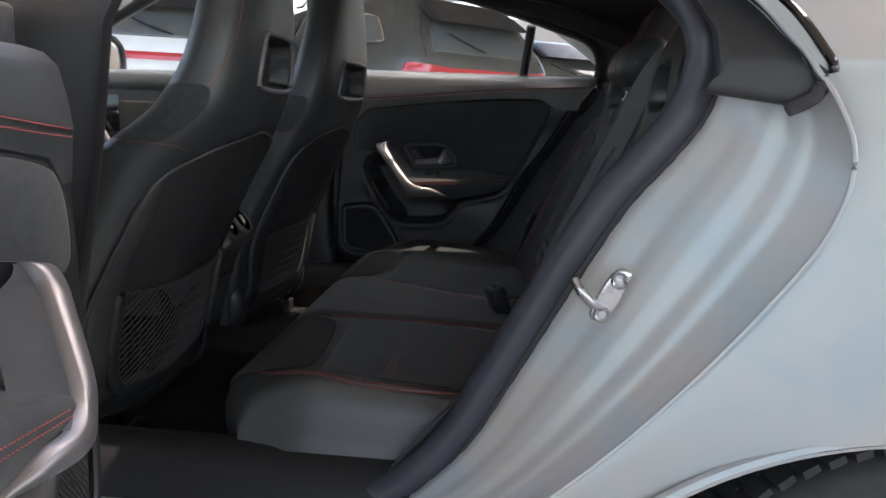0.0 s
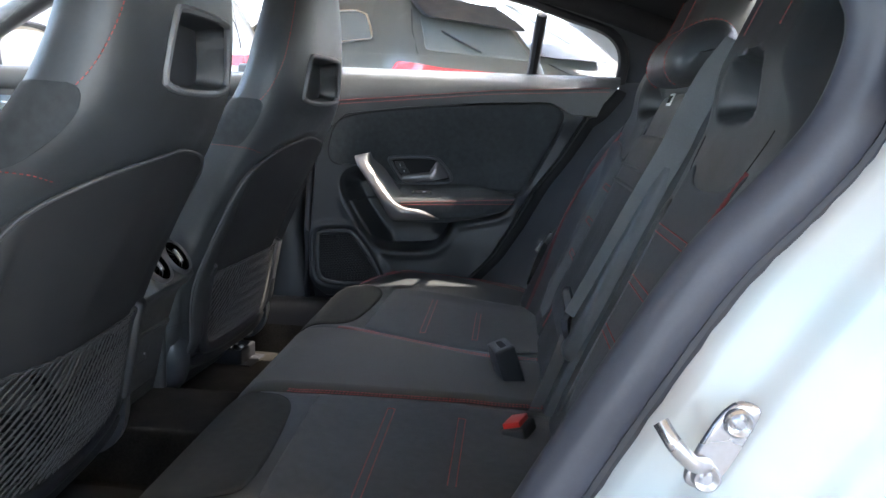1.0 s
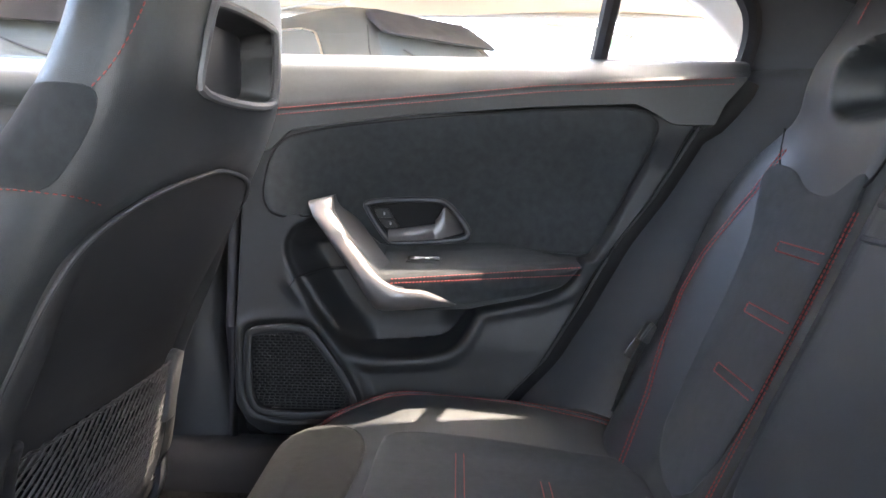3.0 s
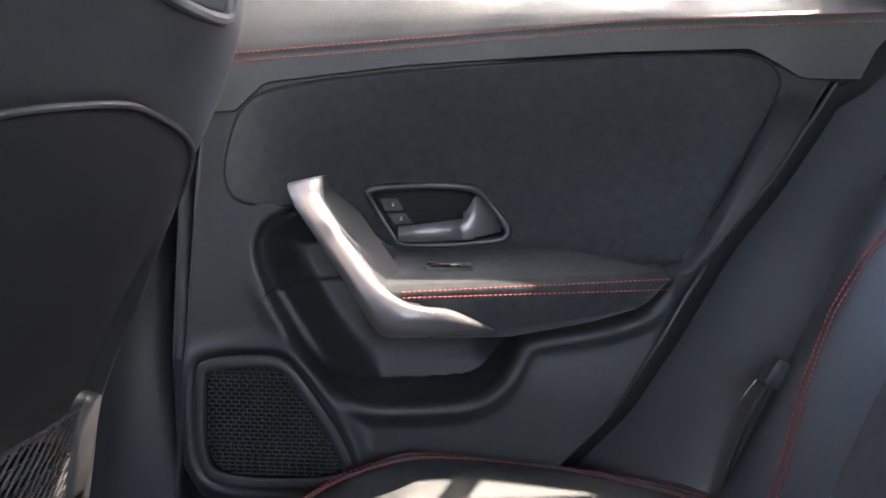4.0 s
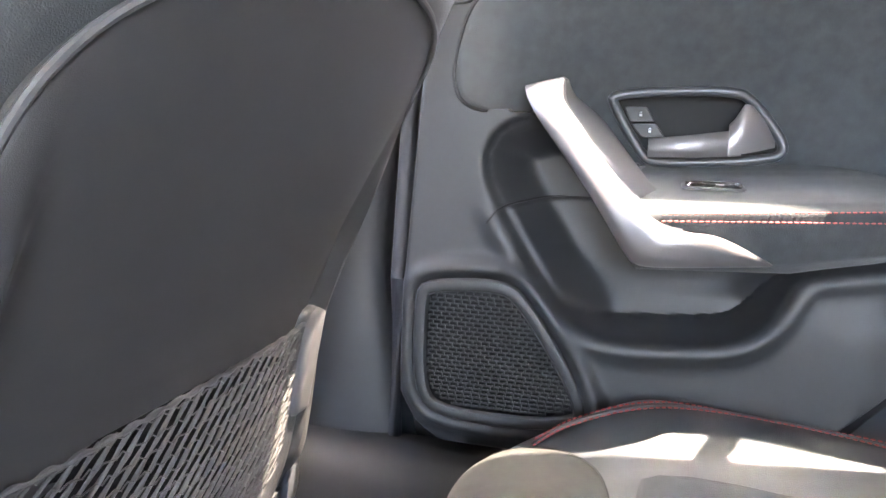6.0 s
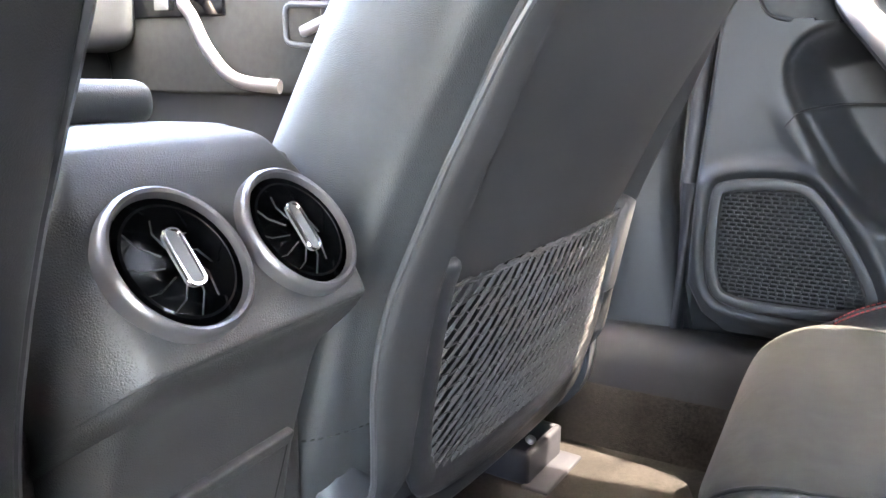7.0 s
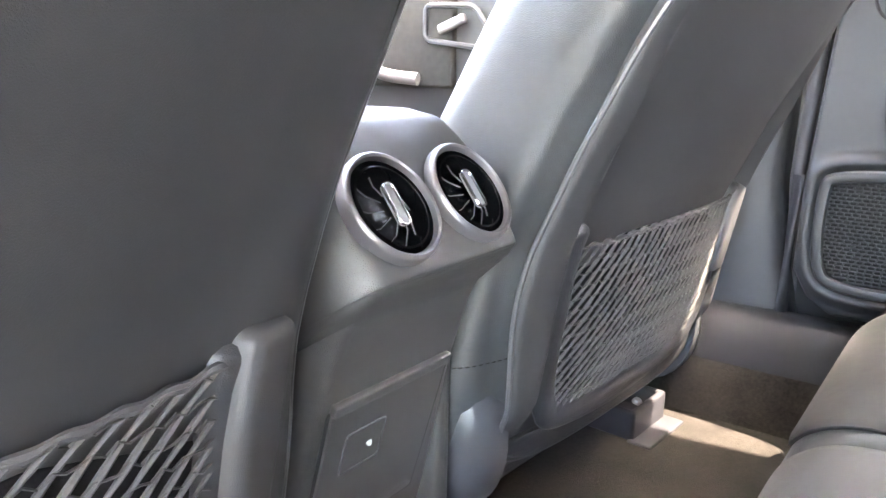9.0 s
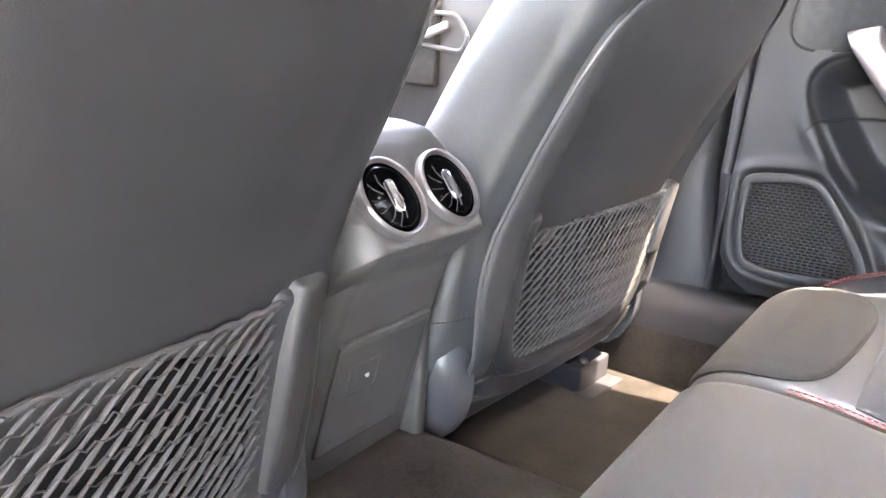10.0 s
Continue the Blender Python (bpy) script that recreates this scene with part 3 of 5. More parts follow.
    x0w = -.01 if s > 0 else .20

    def wy(z):
        return .800 - .62 * max(0, z - 1.08)
    part("window_frame", tube([m(p.x, wy(p.y) - .004, p.y) for p in TOP if p.x > x0w], .016, 8, flat=1.0, up=(0, 1, 0)), RUBBER, door, "black window frame")
    part("divider_bar", tube([m(.712, wy(1.07), 1.07), m(.722, wy(1.17), 1.17), m(.730, wy(1.25), 1.25)], .017, 8, flat=.9, up=(0, 1, 0)), RUBBER, door, "black divider bar")

    def pane(u, v):
        x = x0w + (.95 - x0w) * u
        zt = table(x, [(q.x, q.y) for q in TOP])
        return m(x, wy(1.07 + (zt - 1.07) * v), 1.07 + (zt - 1.07) * v)
    gl = part("window_glass", sheet(pane, 30, 8, thick=(0, s * .004, 0)), GLASS, door, "clear side glass")
    gl.visible_shadow = False
    return door


right_door = build_rear_door(1, "closed rear door with black suede trim and silver grab handle")


# ---------------------------------------------------------------- front seats
SEAT_XR = [(.26, -.060), (.36, -.032), (.45, -.012), (.60, .016), (.70, .062), (.80, .117), (.90, .174), (.96, .202), (1.0, .214), (1.1, .222), (1.2, .224), (1.32, .215), (1.40, .19)]
SEAT_T = [(.26, .17), (.45, .19), (.68, .205), (.88, .20), (.95, .175), (1.05, .135), (1.2, .115), (1.32, .10), (1.40, .04)]
SEAT_W = [(.26, .265), (.36, .288), (.45, .288), (.60, .268), (.70, .254), (.88, .250), (.95, .245), (1.03, .233), (1.1, .217), (1.2, .176), (1.30, .145), (1.36, .115), (1.40, .04)]


def power(z):
    """How square the plan section is."""
    return table(z, [(.26, 3.8), (.80, 3.8), (.95, 3.0), (1.4, 3.0)])

SLOT = rounded([(-.122, .990), (.122, .990), (.128, 1.02), (.108, 1.088), (.095, 1.096), (-.095, 1.096), (-.108, 1.088), (-.128, 1.02)], 2)
SHELL_HALF = [(0, .909), (.03, .907), (.117, .895), (.172, .877), (.212, .845), (.229, .79), (.234, .71), (.238, .645), (.246, .58), (.249, .53), (.242, .47), (.234, .41), (.215, .365)]
SHELL = [(p.x, p.y) for p in even([(y, z, 0) for y, z in rounded([(-y, z) for y, z in reversed(SHELL_HALF[1:])] + SHELL_HALF, 3)], .011, True)]


def smooth_table(z, pairs):
    xs = [p[0] for p in pairs]
    return sum(table(z + d, pairs) * w for d, w in ((-.03, .25), (0, .5), (.03, .25))) if xs[0] + .03 < z < xs[-1] - .03 else table(z, pairs)


def seat_section(z, a):
    """A point of the seat back's plan section; a = 0 looks to the rear, a = 90 degrees to the seat's right."""
    xr, t, w = (smooth_table(z, q) for q in (SEAT_XR, SEAT_T, SEAT_W))
    c, s = math.cos(a), math.sin(a)
    d = t / 2
    x = xr - d + d * math.copysign(abs(c) ** (2 / power(z)), c)
    y = w * math.copysign(abs(s) ** (2 / power(z)), s)
    return x, y


def seat_rear(y, z):
    xr, t, w = (smooth_table(z, q) for q in (SEAT_XR, SEAT_T, SEAT_W))
    k = max(0.0, 1 - min(.999, abs(y) / w) ** power(z)) ** (1 / power(z))
    return xr - t / 2 + t / 2 * k


def build_front_seat(xo, yc, zo, rz, label, wrap=0.0):
    seat = thing("front_seat", label, "car seat", "front seats", at=(xo, yc, .28 + zo), rz=rz)

    def m(x, y, z):
        out = max(0.0, (abs(y) - .03) / .16) ** 1.5 if y * yc > 0 and x > -.2 else 0.0
        if wrap and y * yc < 0:          # the driver's backrest is fuller towards the console
            y += math.copysign(.015 * float(sstep(.14, .25, abs(y))) * float(sstep(.95, .82, z)), y)
        return Vector((x - wrap * min(out, 1.7) * float(sstep(.97, .82, z)), y, z - .28))
    nz, na = 190, 150
    zs = np.linspace(.365, 1.397, nz)
    PT = np.array([[seat_section(z, 2 * math.pi * k / na) for k in range(na)] for z in zs])
    Zg = np.repeat(zs[:, None], na, 1)
    ds = poly_dist(SLOT, PT[:, :, 1], Zg)
    rear = np.array([math.cos(2 * math.pi * k / na) > 0.02 for k in range(na)])[None, :]
    dish = np.where(rear, .055 * sstep(.002, -.016, ds) * (1 + .2 * sstep(1.06, 1.0, Zg)), 0)
    crease = np.where(rear, .004 * np.exp(-(poly_dist(SHELL, PT[:, :, 1], Zg) / .010) ** 2), 0)
    bm = bmesh.new()
    vs = [[bm.verts.new(m(PT[i, k, 0] - dish[i, k] - crease[i, k], PT[i, k, 1], zs[i])) for k in range(na)] for i in range(nz)]
    for i in range(nz - 1):
        for k in range(na):
            bm.faces.new((vs[i][k], vs[i][(k + 1) % na], vs[i + 1][(k + 1) % na], vs[i + 1][k]))
    bm.faces.new(vs[0])
    bm.faces.new(vs[-1])
    back = part("backrest", bm, LEATHER, seat, "black leather backrest with integrated headrest", 60)

    # opening behind the head: plastic frame
    part("slot_frame", tube([m(seat_rear(y, z) + .001, y, z) for y, z in SLOT], .0056, 8, closed=True, up=(1, 0, 0)), ALUGREY, back, "grey plastic slot frame")
    part("slot_liner", patch([(y * .95, 1.043 + (z - 1.043) * .93) for y, z in SLOT], lambda y, z, h: m(seat_rear(y, z) - .048 + h, y, z), .003, 6), TRIM, back)

    # hard back shell with its piping
    def rim_rise(y, z):
        """The raised border beside the pocket."""
        rise = .010 * float(sstep(.17, .225, abs(y))) if y * yc < 0 and yc < 0 else .019 * float(sstep(.194, .213, abs(y)))
        return rise * float(sstep(.40, .45, z)) * float(sstep(.86, .70, z))
    shell = part("back_shell", patch(SHELL, lambda y, z, h: m(seat_rear(y, z) + h - .002 + rim_rise(y, z), y, z), .005, 40, .005, back=False), SHELLP, seat, "black plastic back shell")
    top = [(y, z) for y, z in SHELL]
    rim = [m(seat_rear(y, z) + .004 + .6 * rim_rise(y, z), y, z) for y, z in top]
    part("shell_piping", tube(rim, .0029, 8, closed=True, up=(1, 0, 0)), PIPE, shell, "dark grey shell piping")

    # pocket: clips, lower bar, net
    U = [(-.192, .622), (-.191, .56), (-.187, .475), (-.172, .430), (-.14, .412), (0, .404), (.14, .420), (.174, .442), (.188, .482), (.191, .56), (.192, .622)]
    path = [m(seat_rear(p.x, p.y) + .005, p.x, p.y) for p in spline([(a, b, 0) for a, b in U], 110)]
    part("pocket_frame", tube(path, lambda t: .0095 * (.55 + .45 * float(sstep(0, .014, min(t, 1 - t)))), 16, flat=1.9, up=(1, 0, 0)), PLASTIC, seat, "black plastic pocket frame", 60)
    for k in (-1, 1):
        if yc > 0 and k < 0:
            continue
        lean_x = (seat_rear(.19, .60) - seat_rear(.19, .50)) / .10
        inboard = k * yc < 0
        cy, turned = (.201, 12 * k) if inboard else (.200, 0)
        clip = block((.030, .039 if inboard else .036, .185 if inboard else .120), (0, 0, 0), .009, 4, turn=(0, math.degrees(math.atan(lean_x)), turned))
        cz = .538 if inboard else .562
        bmesh.ops.translate(clip, vec=m(seat_rear(cy if inboard else .19, cz) + (.009 if inboard else .006), k * cy, cz), verts=clip.verts)
        part("pocket_clip", clip, PIPE if yc > 0 else SHELLP, seat, "dark plastic pocket clip", 50)
    bottom = [(-.222, .41), (-.12, .398), (.12, .398), (.222, .41), (.222, .385), (.17, .368), (-.17, .368), (-.222, .385)]
    part("lower_apron", patch(rounded(bottom, 2), lambda y, z, h: m(seat_rear(y, z) + h + .003, y, z), .006, 6, .006), PLASTIC, seat)

    def net(y, z):
        b = max(0.0, (1 - (y / .20) ** 2)) * max(0.0, min(1, (.612 - z) / .03)) * .010 * math.sin(math.pi * min(1, max(0, (z - .41) / .20)))
        return m(seat_rear(y, z) + .0075 + b, y, z)
    hem, lean = (.602, .022) if yc > 0 else (.613, 0)
    NET = [(-.188, hem - .19 * lean), (.188, hem + .19 * lean), (.183, .47), (.165, .42), (-.165, .42), (-.183, .47)]
    bm = bmesh.new()
    for k in range(-30, 31):
        pts = []
        for z in np.linspace(.410, hem + .003, 60):
            y = k * .0158 + (z - .50) * 1.05
            if poly_dist(NET, np.array([y]), np.array([z]))[0] < .002:
                pts.append(net(y, z) + Vector((.0012, 0, 0)))
        if len(pts) > 2:
            turns = .0045 * len(pts) * 60
            tube(pts, lambda t: .00165 + .00035 * math.sin(t * turns * 3.0), 6, bm=bm)
    part("net", bm, GREYTHREAD, seat, "grey elastic pocket net", fix=False)
    bm = bmesh.new()
    for k in range(17):
        pts = []
        for y in np.linspace(-.2, .2, 70):
            z = .405 + k * .0128 + .0022 * math.sin(y * 440 + k * 1.7)
            if poly_dist(NET, np.array([y]), np.array([z]))[0] < .002:
                pts.append(net(y, z) + Vector((.0022, 0, 0)))
        if len(pts) > 2:
            tube(pts, .00075, 5, bm=bm)
    part("net", bm, BLACKTHREAD, seat, "black cross cords of pocket net", fix=False)
    # Black sheet behind the net stands in for the shade of a deep pocket.
    part("pocket_liner", patch(rounded([(-.190, .601), (.190, .601), (.188, .47), (.172, .418), (-.172, .418), (-.188, .47)], 1), lambda y, z, h: m(seat_rear(y, z) + .0035 + h, y, z), .0008, 12, .002, back=False), POCKET_SHADE, seat, "black sheet standing in for shade behind the net")
    edge = [net(y, hem + lean * y + .0010 * math.sin(y * 260)) + Vector((.0015, 0, 0)) for y in np.linspace(-.190, .190, 160)]
    part("net_hem", tube(edge, lambda t: .0022 + .0006 * math.sin(t * 105), 7), GREYTHREAD, seat, "grey elastic hem")

    # suede shoulder patch, seams with red thread on both bolsters
    for sd in (-1, 1):
        def side(a, z, h):
            x, y = seat_section(z, a)
            x2, y2 = seat_section(z, a + .03)
            n = Vector((y2 - y, -(x2 - x), 0)).normalized()
            return m(x, sd * y, z) + Vector((n.x, n.y * sd, 0)) * h
        P = rounded([(1.36, .892), (1.28, .930), (1.27, .965), (1.36, .992), (1.75, .998), (2.4, .99), (2.5, .93), (2.3, .897), (1.7, .900)], 2)
        part("shoulder_patch", patch(P, side, .0016, 8, .004, back=False), SUEDE, back, "black suede shoulder patch")
        seam = [(.84, .880), (1.1, .889), (1.36, .893), (1.65, .896), (2.2, .892)]
        if yc < 0 or sd < 0:
            part("stitching", stitches([side(p.x, p.y, .0015) for p in spline([(a, b, 0) for a, b in seam], 60)], r=.0008, length=.004, gap=.003), THREAD, back, fix=False)
        up = [(1.42, .992), (1.28, 1.02), (1.12, 1.07), (1.07, 1.11), (1.06, 1.17), (1.08, 1.27)]
        part("stitching", stitches([side(p.x, p.y, .0015) for p in spline([(a, b, 0) for a, b in up], 60)], r=.0009, length=.005, gap=.0025), THREAD, back, "red seam stitching", fix=False)
        low = [(.62, .50), (.78, .497), (.95, .495), (1.3, .49)]
        part("stitching", stitches([side(p.x, p.y, .0012) for p in spline([(a, b, 0) for a, b in low], 40)], r=.0008, length=.004, gap=.002), BLACKTHREAD, back, fix=False)
        # recliner cover
        prof = [(0, .030), (.03, .029), (.052, .024), (.064, .012), (.068, 0), (.068, -.02), (0, -.02)]
        bm = lathe(prof, m(-.088, sd * .245, .412), (0, sd, 0), 36)
        for v in bm.verts:
            v.co.z = (v.co.z - .145) * 1.35 + .145
        part("recliner_cover", bm, TRIM, seat, "smooth grey recliner cover")

    # cushion, base and rails
    def cushion(u, v):
        y = -.25 + .5 * v
        w = 1 - abs(2 * v - 1) ** 4 * .25
        prof = spline([(-.09, .42, 0), (-.14, .47, 0), (-.30, .475, 0), (-.50, .50, 0), (-.60, .49, 0), (-.63, .43, 0), (-.60, .36, 0), (-.3, .34, 0), (-.1, .34, 0)], 36)
        q = prof[min(35, int(u * 35.99))]
        hump = .035 * abs(2 * v - 1) ** 3 if .42 < q.y else 0
        return m(q.x, y * (.97 if q.y > .45 else 1), q.y * w + (1 - w) * .40 + hump)
    part("seat_cushion", sheet(cushion, 36, 20, closed_u=True), LEATHER, seat, "black leather cushion", 60)
    part("seat_base", block((.50, .42, .05), m(-.33, 0, .33), .012), PLASTIC, seat)
    for sd in (-1, 1):
        part("seat_rail", block((.46, .045, .028), m(-.36, sd * .19, .298), .006), STEEL, seat, "steel seat rail")
        if sd * yc < 0:
            continue
        ry = sd * .122
        bm = block((.200, .096, .012), m(-.130, ry, .292), .005, 3)
        for dx, dy, lx, ly in ((-.025, -.043, .200, .010), (-.025, .043, .200, .010), (.070, 0, .010, .096)):
            block((lx, ly, .040), m(-.105 + dx, ry + dy, .308), .0045, 3, bm=bm)
        cover = part("rail_cover", bm, RUBBER, seat, "dark plastic rail end cover", 45)
        part("cover_foot", block((.034, .106, .007), m(-.020, ry, .287), .003, 3), RUBBER, cover)
        part("rail_latch", block((.09, .050, .022), m(-.115, ry, .315), .005, 2, turn=(0, -12, 0)), GLOSSB, cover)
        for dx, dy in ((-.045, -.012), (-.075, .014)):
            part("rail_screw", lathe([(0, .006), (.005, .0055), (.007, .002), (.007, 0)], m(dx, ry + dy, .326), (.3, 0, 1), 12), STEEL, cover, "steel screw head")
        part("frame_tube", tube([m(-.12, ry + .02 * sd, .345), m(-.075, ry + .055 * sd, .350), m(-.06, ry + .075 * sd, .352)], .011, 10), DARK, seat)
        part("frame_bolt", lathe([(0, .014), (.008, .013), (.011, .010), (.011, .004), (.015, .003), (.015, 0)], m(-.062, ry + .070 * sd, .350), (1, 0, .2), 16), STEEL, seat, "steel bolt head")
    return seat


build_front_seat(.012, -.385, .006, 4, "black leather sports front seat with plastic back shell and net pocket", .045)
build_front_seat(0, .394, 0, -4, "black leather sports front seat with plastic back shell and net pocket")

# ---------------------------------------------------------------- rear bench
CUSH = [(.245, .285), (.212, .335), (.192, .395), (.194, .440), (.214, .475), (.255, .493), (.34, .494), (.48, .484), (.64, .472), (.78, .465), (.87, .462)]
CUSH_PTS = spline([(a, b, 0) for a, b in CUSH], 70)


def inner_edge(x):
    return table(x, [(.15, .193), (.32, .190), (.62, .128), (.9, .125)])


def cushion_rise(x, y):
    """Height of the padding above the plain profile, in the outer bolster and along seams."""
    ay = abs(y)
    r = .040 * float(sstep(.53, .69, ay)) * float(sstep(.20, .40, x)) * float(sstep(.95, .70, x))
    r -= .10 * float(sstep(.675, .735, ay)) ** 2
    return r


def cushion_top(x, y, h=0.0):
    z = table(x, [(p.x, p.y) for p in CUSH_PTS if p.x > .21 and p.y > .47])
    return Vector((x, y, z + cushion_rise(x, y) + h))


def cushion_skin(x, y, h=0.0):
    """As cushion_top, but ahead of the brow x is a length along the rolled nose."""
    brow = .262
    if x >= brow:
        return cushion_top(x, y, h)
    left, k = brow - x, max(i for i, p in enumerate(CUSH_PTS) if p.x < brow)
    while k > 1 and left > (CUSH_PTS[k] - CUSH_PTS[k - 1]).length:
        left -= (CUSH_PTS[k] - CUSH_PTS[k - 1]).length
        k -= 1
    way = (CUSH_PTS[k - 1] - CUSH_PTS[k]).normalized()
    p = CUSH_PTS[k] + way * left
    cut = .075 * float(sstep(.56, .74, abs(y))) * float(sstep(.42, .22, p.x))
    h += .0015
    return Vector((p.x + cut + way.y * h, y, p.y - way.x * h + cushion_rise(p.x, y) * float(sstep(.40, .48, p.y))))


bench = thing("rear_bench_seat", "black leather and suede rear bench with red stitching", "car seat", at=(0, 0, 0))
for name, ya, yb, label in (("seat_cushion", -1, -1, "black leather side cushion"), ("seat_cushion", 1, 1, "black leather side cushion"), ("centre_cushion", 0, 0, "black fabric centre cushion")):
    def cush(u, v):
        p = CUSH_PTS[min(69, int(round(u * 69)))]
        e = inner_edge(p.x)
        if ya == 0:
            y = -e + .002 + (2 * e - .004) * v
            d = (e - abs(y)) / .02
        else:
            t = e + .002 + (.735 - e) * v
            y = ya * t
            d = (t - e) / .02
        roll = -.016 * max(0.0, 1 - d) ** 2
        top = p.y > .44
        out = max(0.0, abs(y) - .66) * .5 if not top else 0
        cut = .075 * float(sstep(.56, .74, abs(y))) * float(sstep(.42, .22, p.x))
        return Vector((p.x + cut + (out if not top else 0) - (roll * .6 if not top else 0), y, p.y + (cushion_rise(p.x, y) + roll) * float(sstep(.40, .48, p.y)) + (.006 if ya == 0 and top else 0)))
    part(name, sheet(cush, 70, 44, thick=(.01, 0, -.03)), LEATHER if ya else FABRIC, bench, label, 60)
for s in (-1, 1):
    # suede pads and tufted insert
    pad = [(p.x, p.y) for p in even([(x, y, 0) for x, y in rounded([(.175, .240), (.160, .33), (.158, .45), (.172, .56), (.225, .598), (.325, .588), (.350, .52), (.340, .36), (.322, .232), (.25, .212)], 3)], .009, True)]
    part("front_pad", patch(pad, lambda x, y, h: cushion_skin(x, s * y, h), .004, 24, .008, back=False), SUEDE_SHADED, bench, "black suede front pad", 60)
    part("pad_seam", tube([cushion_skin(x, s * y, .0008) for x, y in pad], .0013, 6, closed=True), DARK, bench)
    ins = rounded([(.356, .215), (.362, .40), (.365, .53), (.375, .585), (.60, .58), (.80, .545), (.82, .20), (.62, .146), (.36, .20)], 2)
    part("suede_insert", patch(ins, lambda x, y, h: cushion_top(x, s * y, h), .003, 10, .008, back=False), SUEDE, bench, "black suede cushion insert")
    rows = []
    for x in (.488, .608):
        y1 = .53 if x < .5 else .46
        rows.append([cushion_top(x - .006, s * y, .0035) for y in np.linspace(.225, y1, 40)])
        rows.append([cushion_top(x + .006, s * y, .0035) for y in np.linspace(.225, y1, 40)])
        rows.append([cushion_top(x + q, s * .225, .0035) for q in np.linspace(-.006, .006, 4)])
    for d in (0.004, -0.006):
        rows.append([cushion_top(x, s * (inner_edge(x) + d + .008), .001) for x in np.linspace(.30, .80, 80)])
    for d in (.000, .012):
        line = spline([(.268, .598 + d, 0), (.30, .632 + d, 0), (.37, .660 + d, 0), (.47, .680 + d, 0), (.62, .668 + d, 0), (.80, .605 + d, 0)], 90)
        rows.append([cushion_top(p.x, s * p.y, .0012) for p in line])
    for row in rows:
        part("stitching", stitches(row, r=.0009, length=.0045), THREAD, bench, "red stitching", fix=False)
    part("seam", tube([cushion_top(p.x, s * p.y, -.0005) for p in spline([(.268, .604, 0), (.30, .638, 0), (.37, .666, 0), (.47, .686, 0), (.62, .674, 0), (.80, .611, 0)], 60)], .0022, 6), LEATHER, bench)


def back_x(z):
    return .868 + (z - .746) * .42


def back_point(y, z, h=0.0):
    """Front face of the rear backrest; h stands proud of it."""
    ay = abs(y)
    bolster = .040 * float(sstep(.47, .60, ay)) * float(sstep(1.02, .85, z)) - .09 * float(sstep(.60, .70, ay)) ** 2
    head = .030 * float(sstep(.96, 1.08, z)) * float(sstep(.16, .22, ay))
    return Vector((back_x(z) - bolster - head - h, y, z + h * .4))


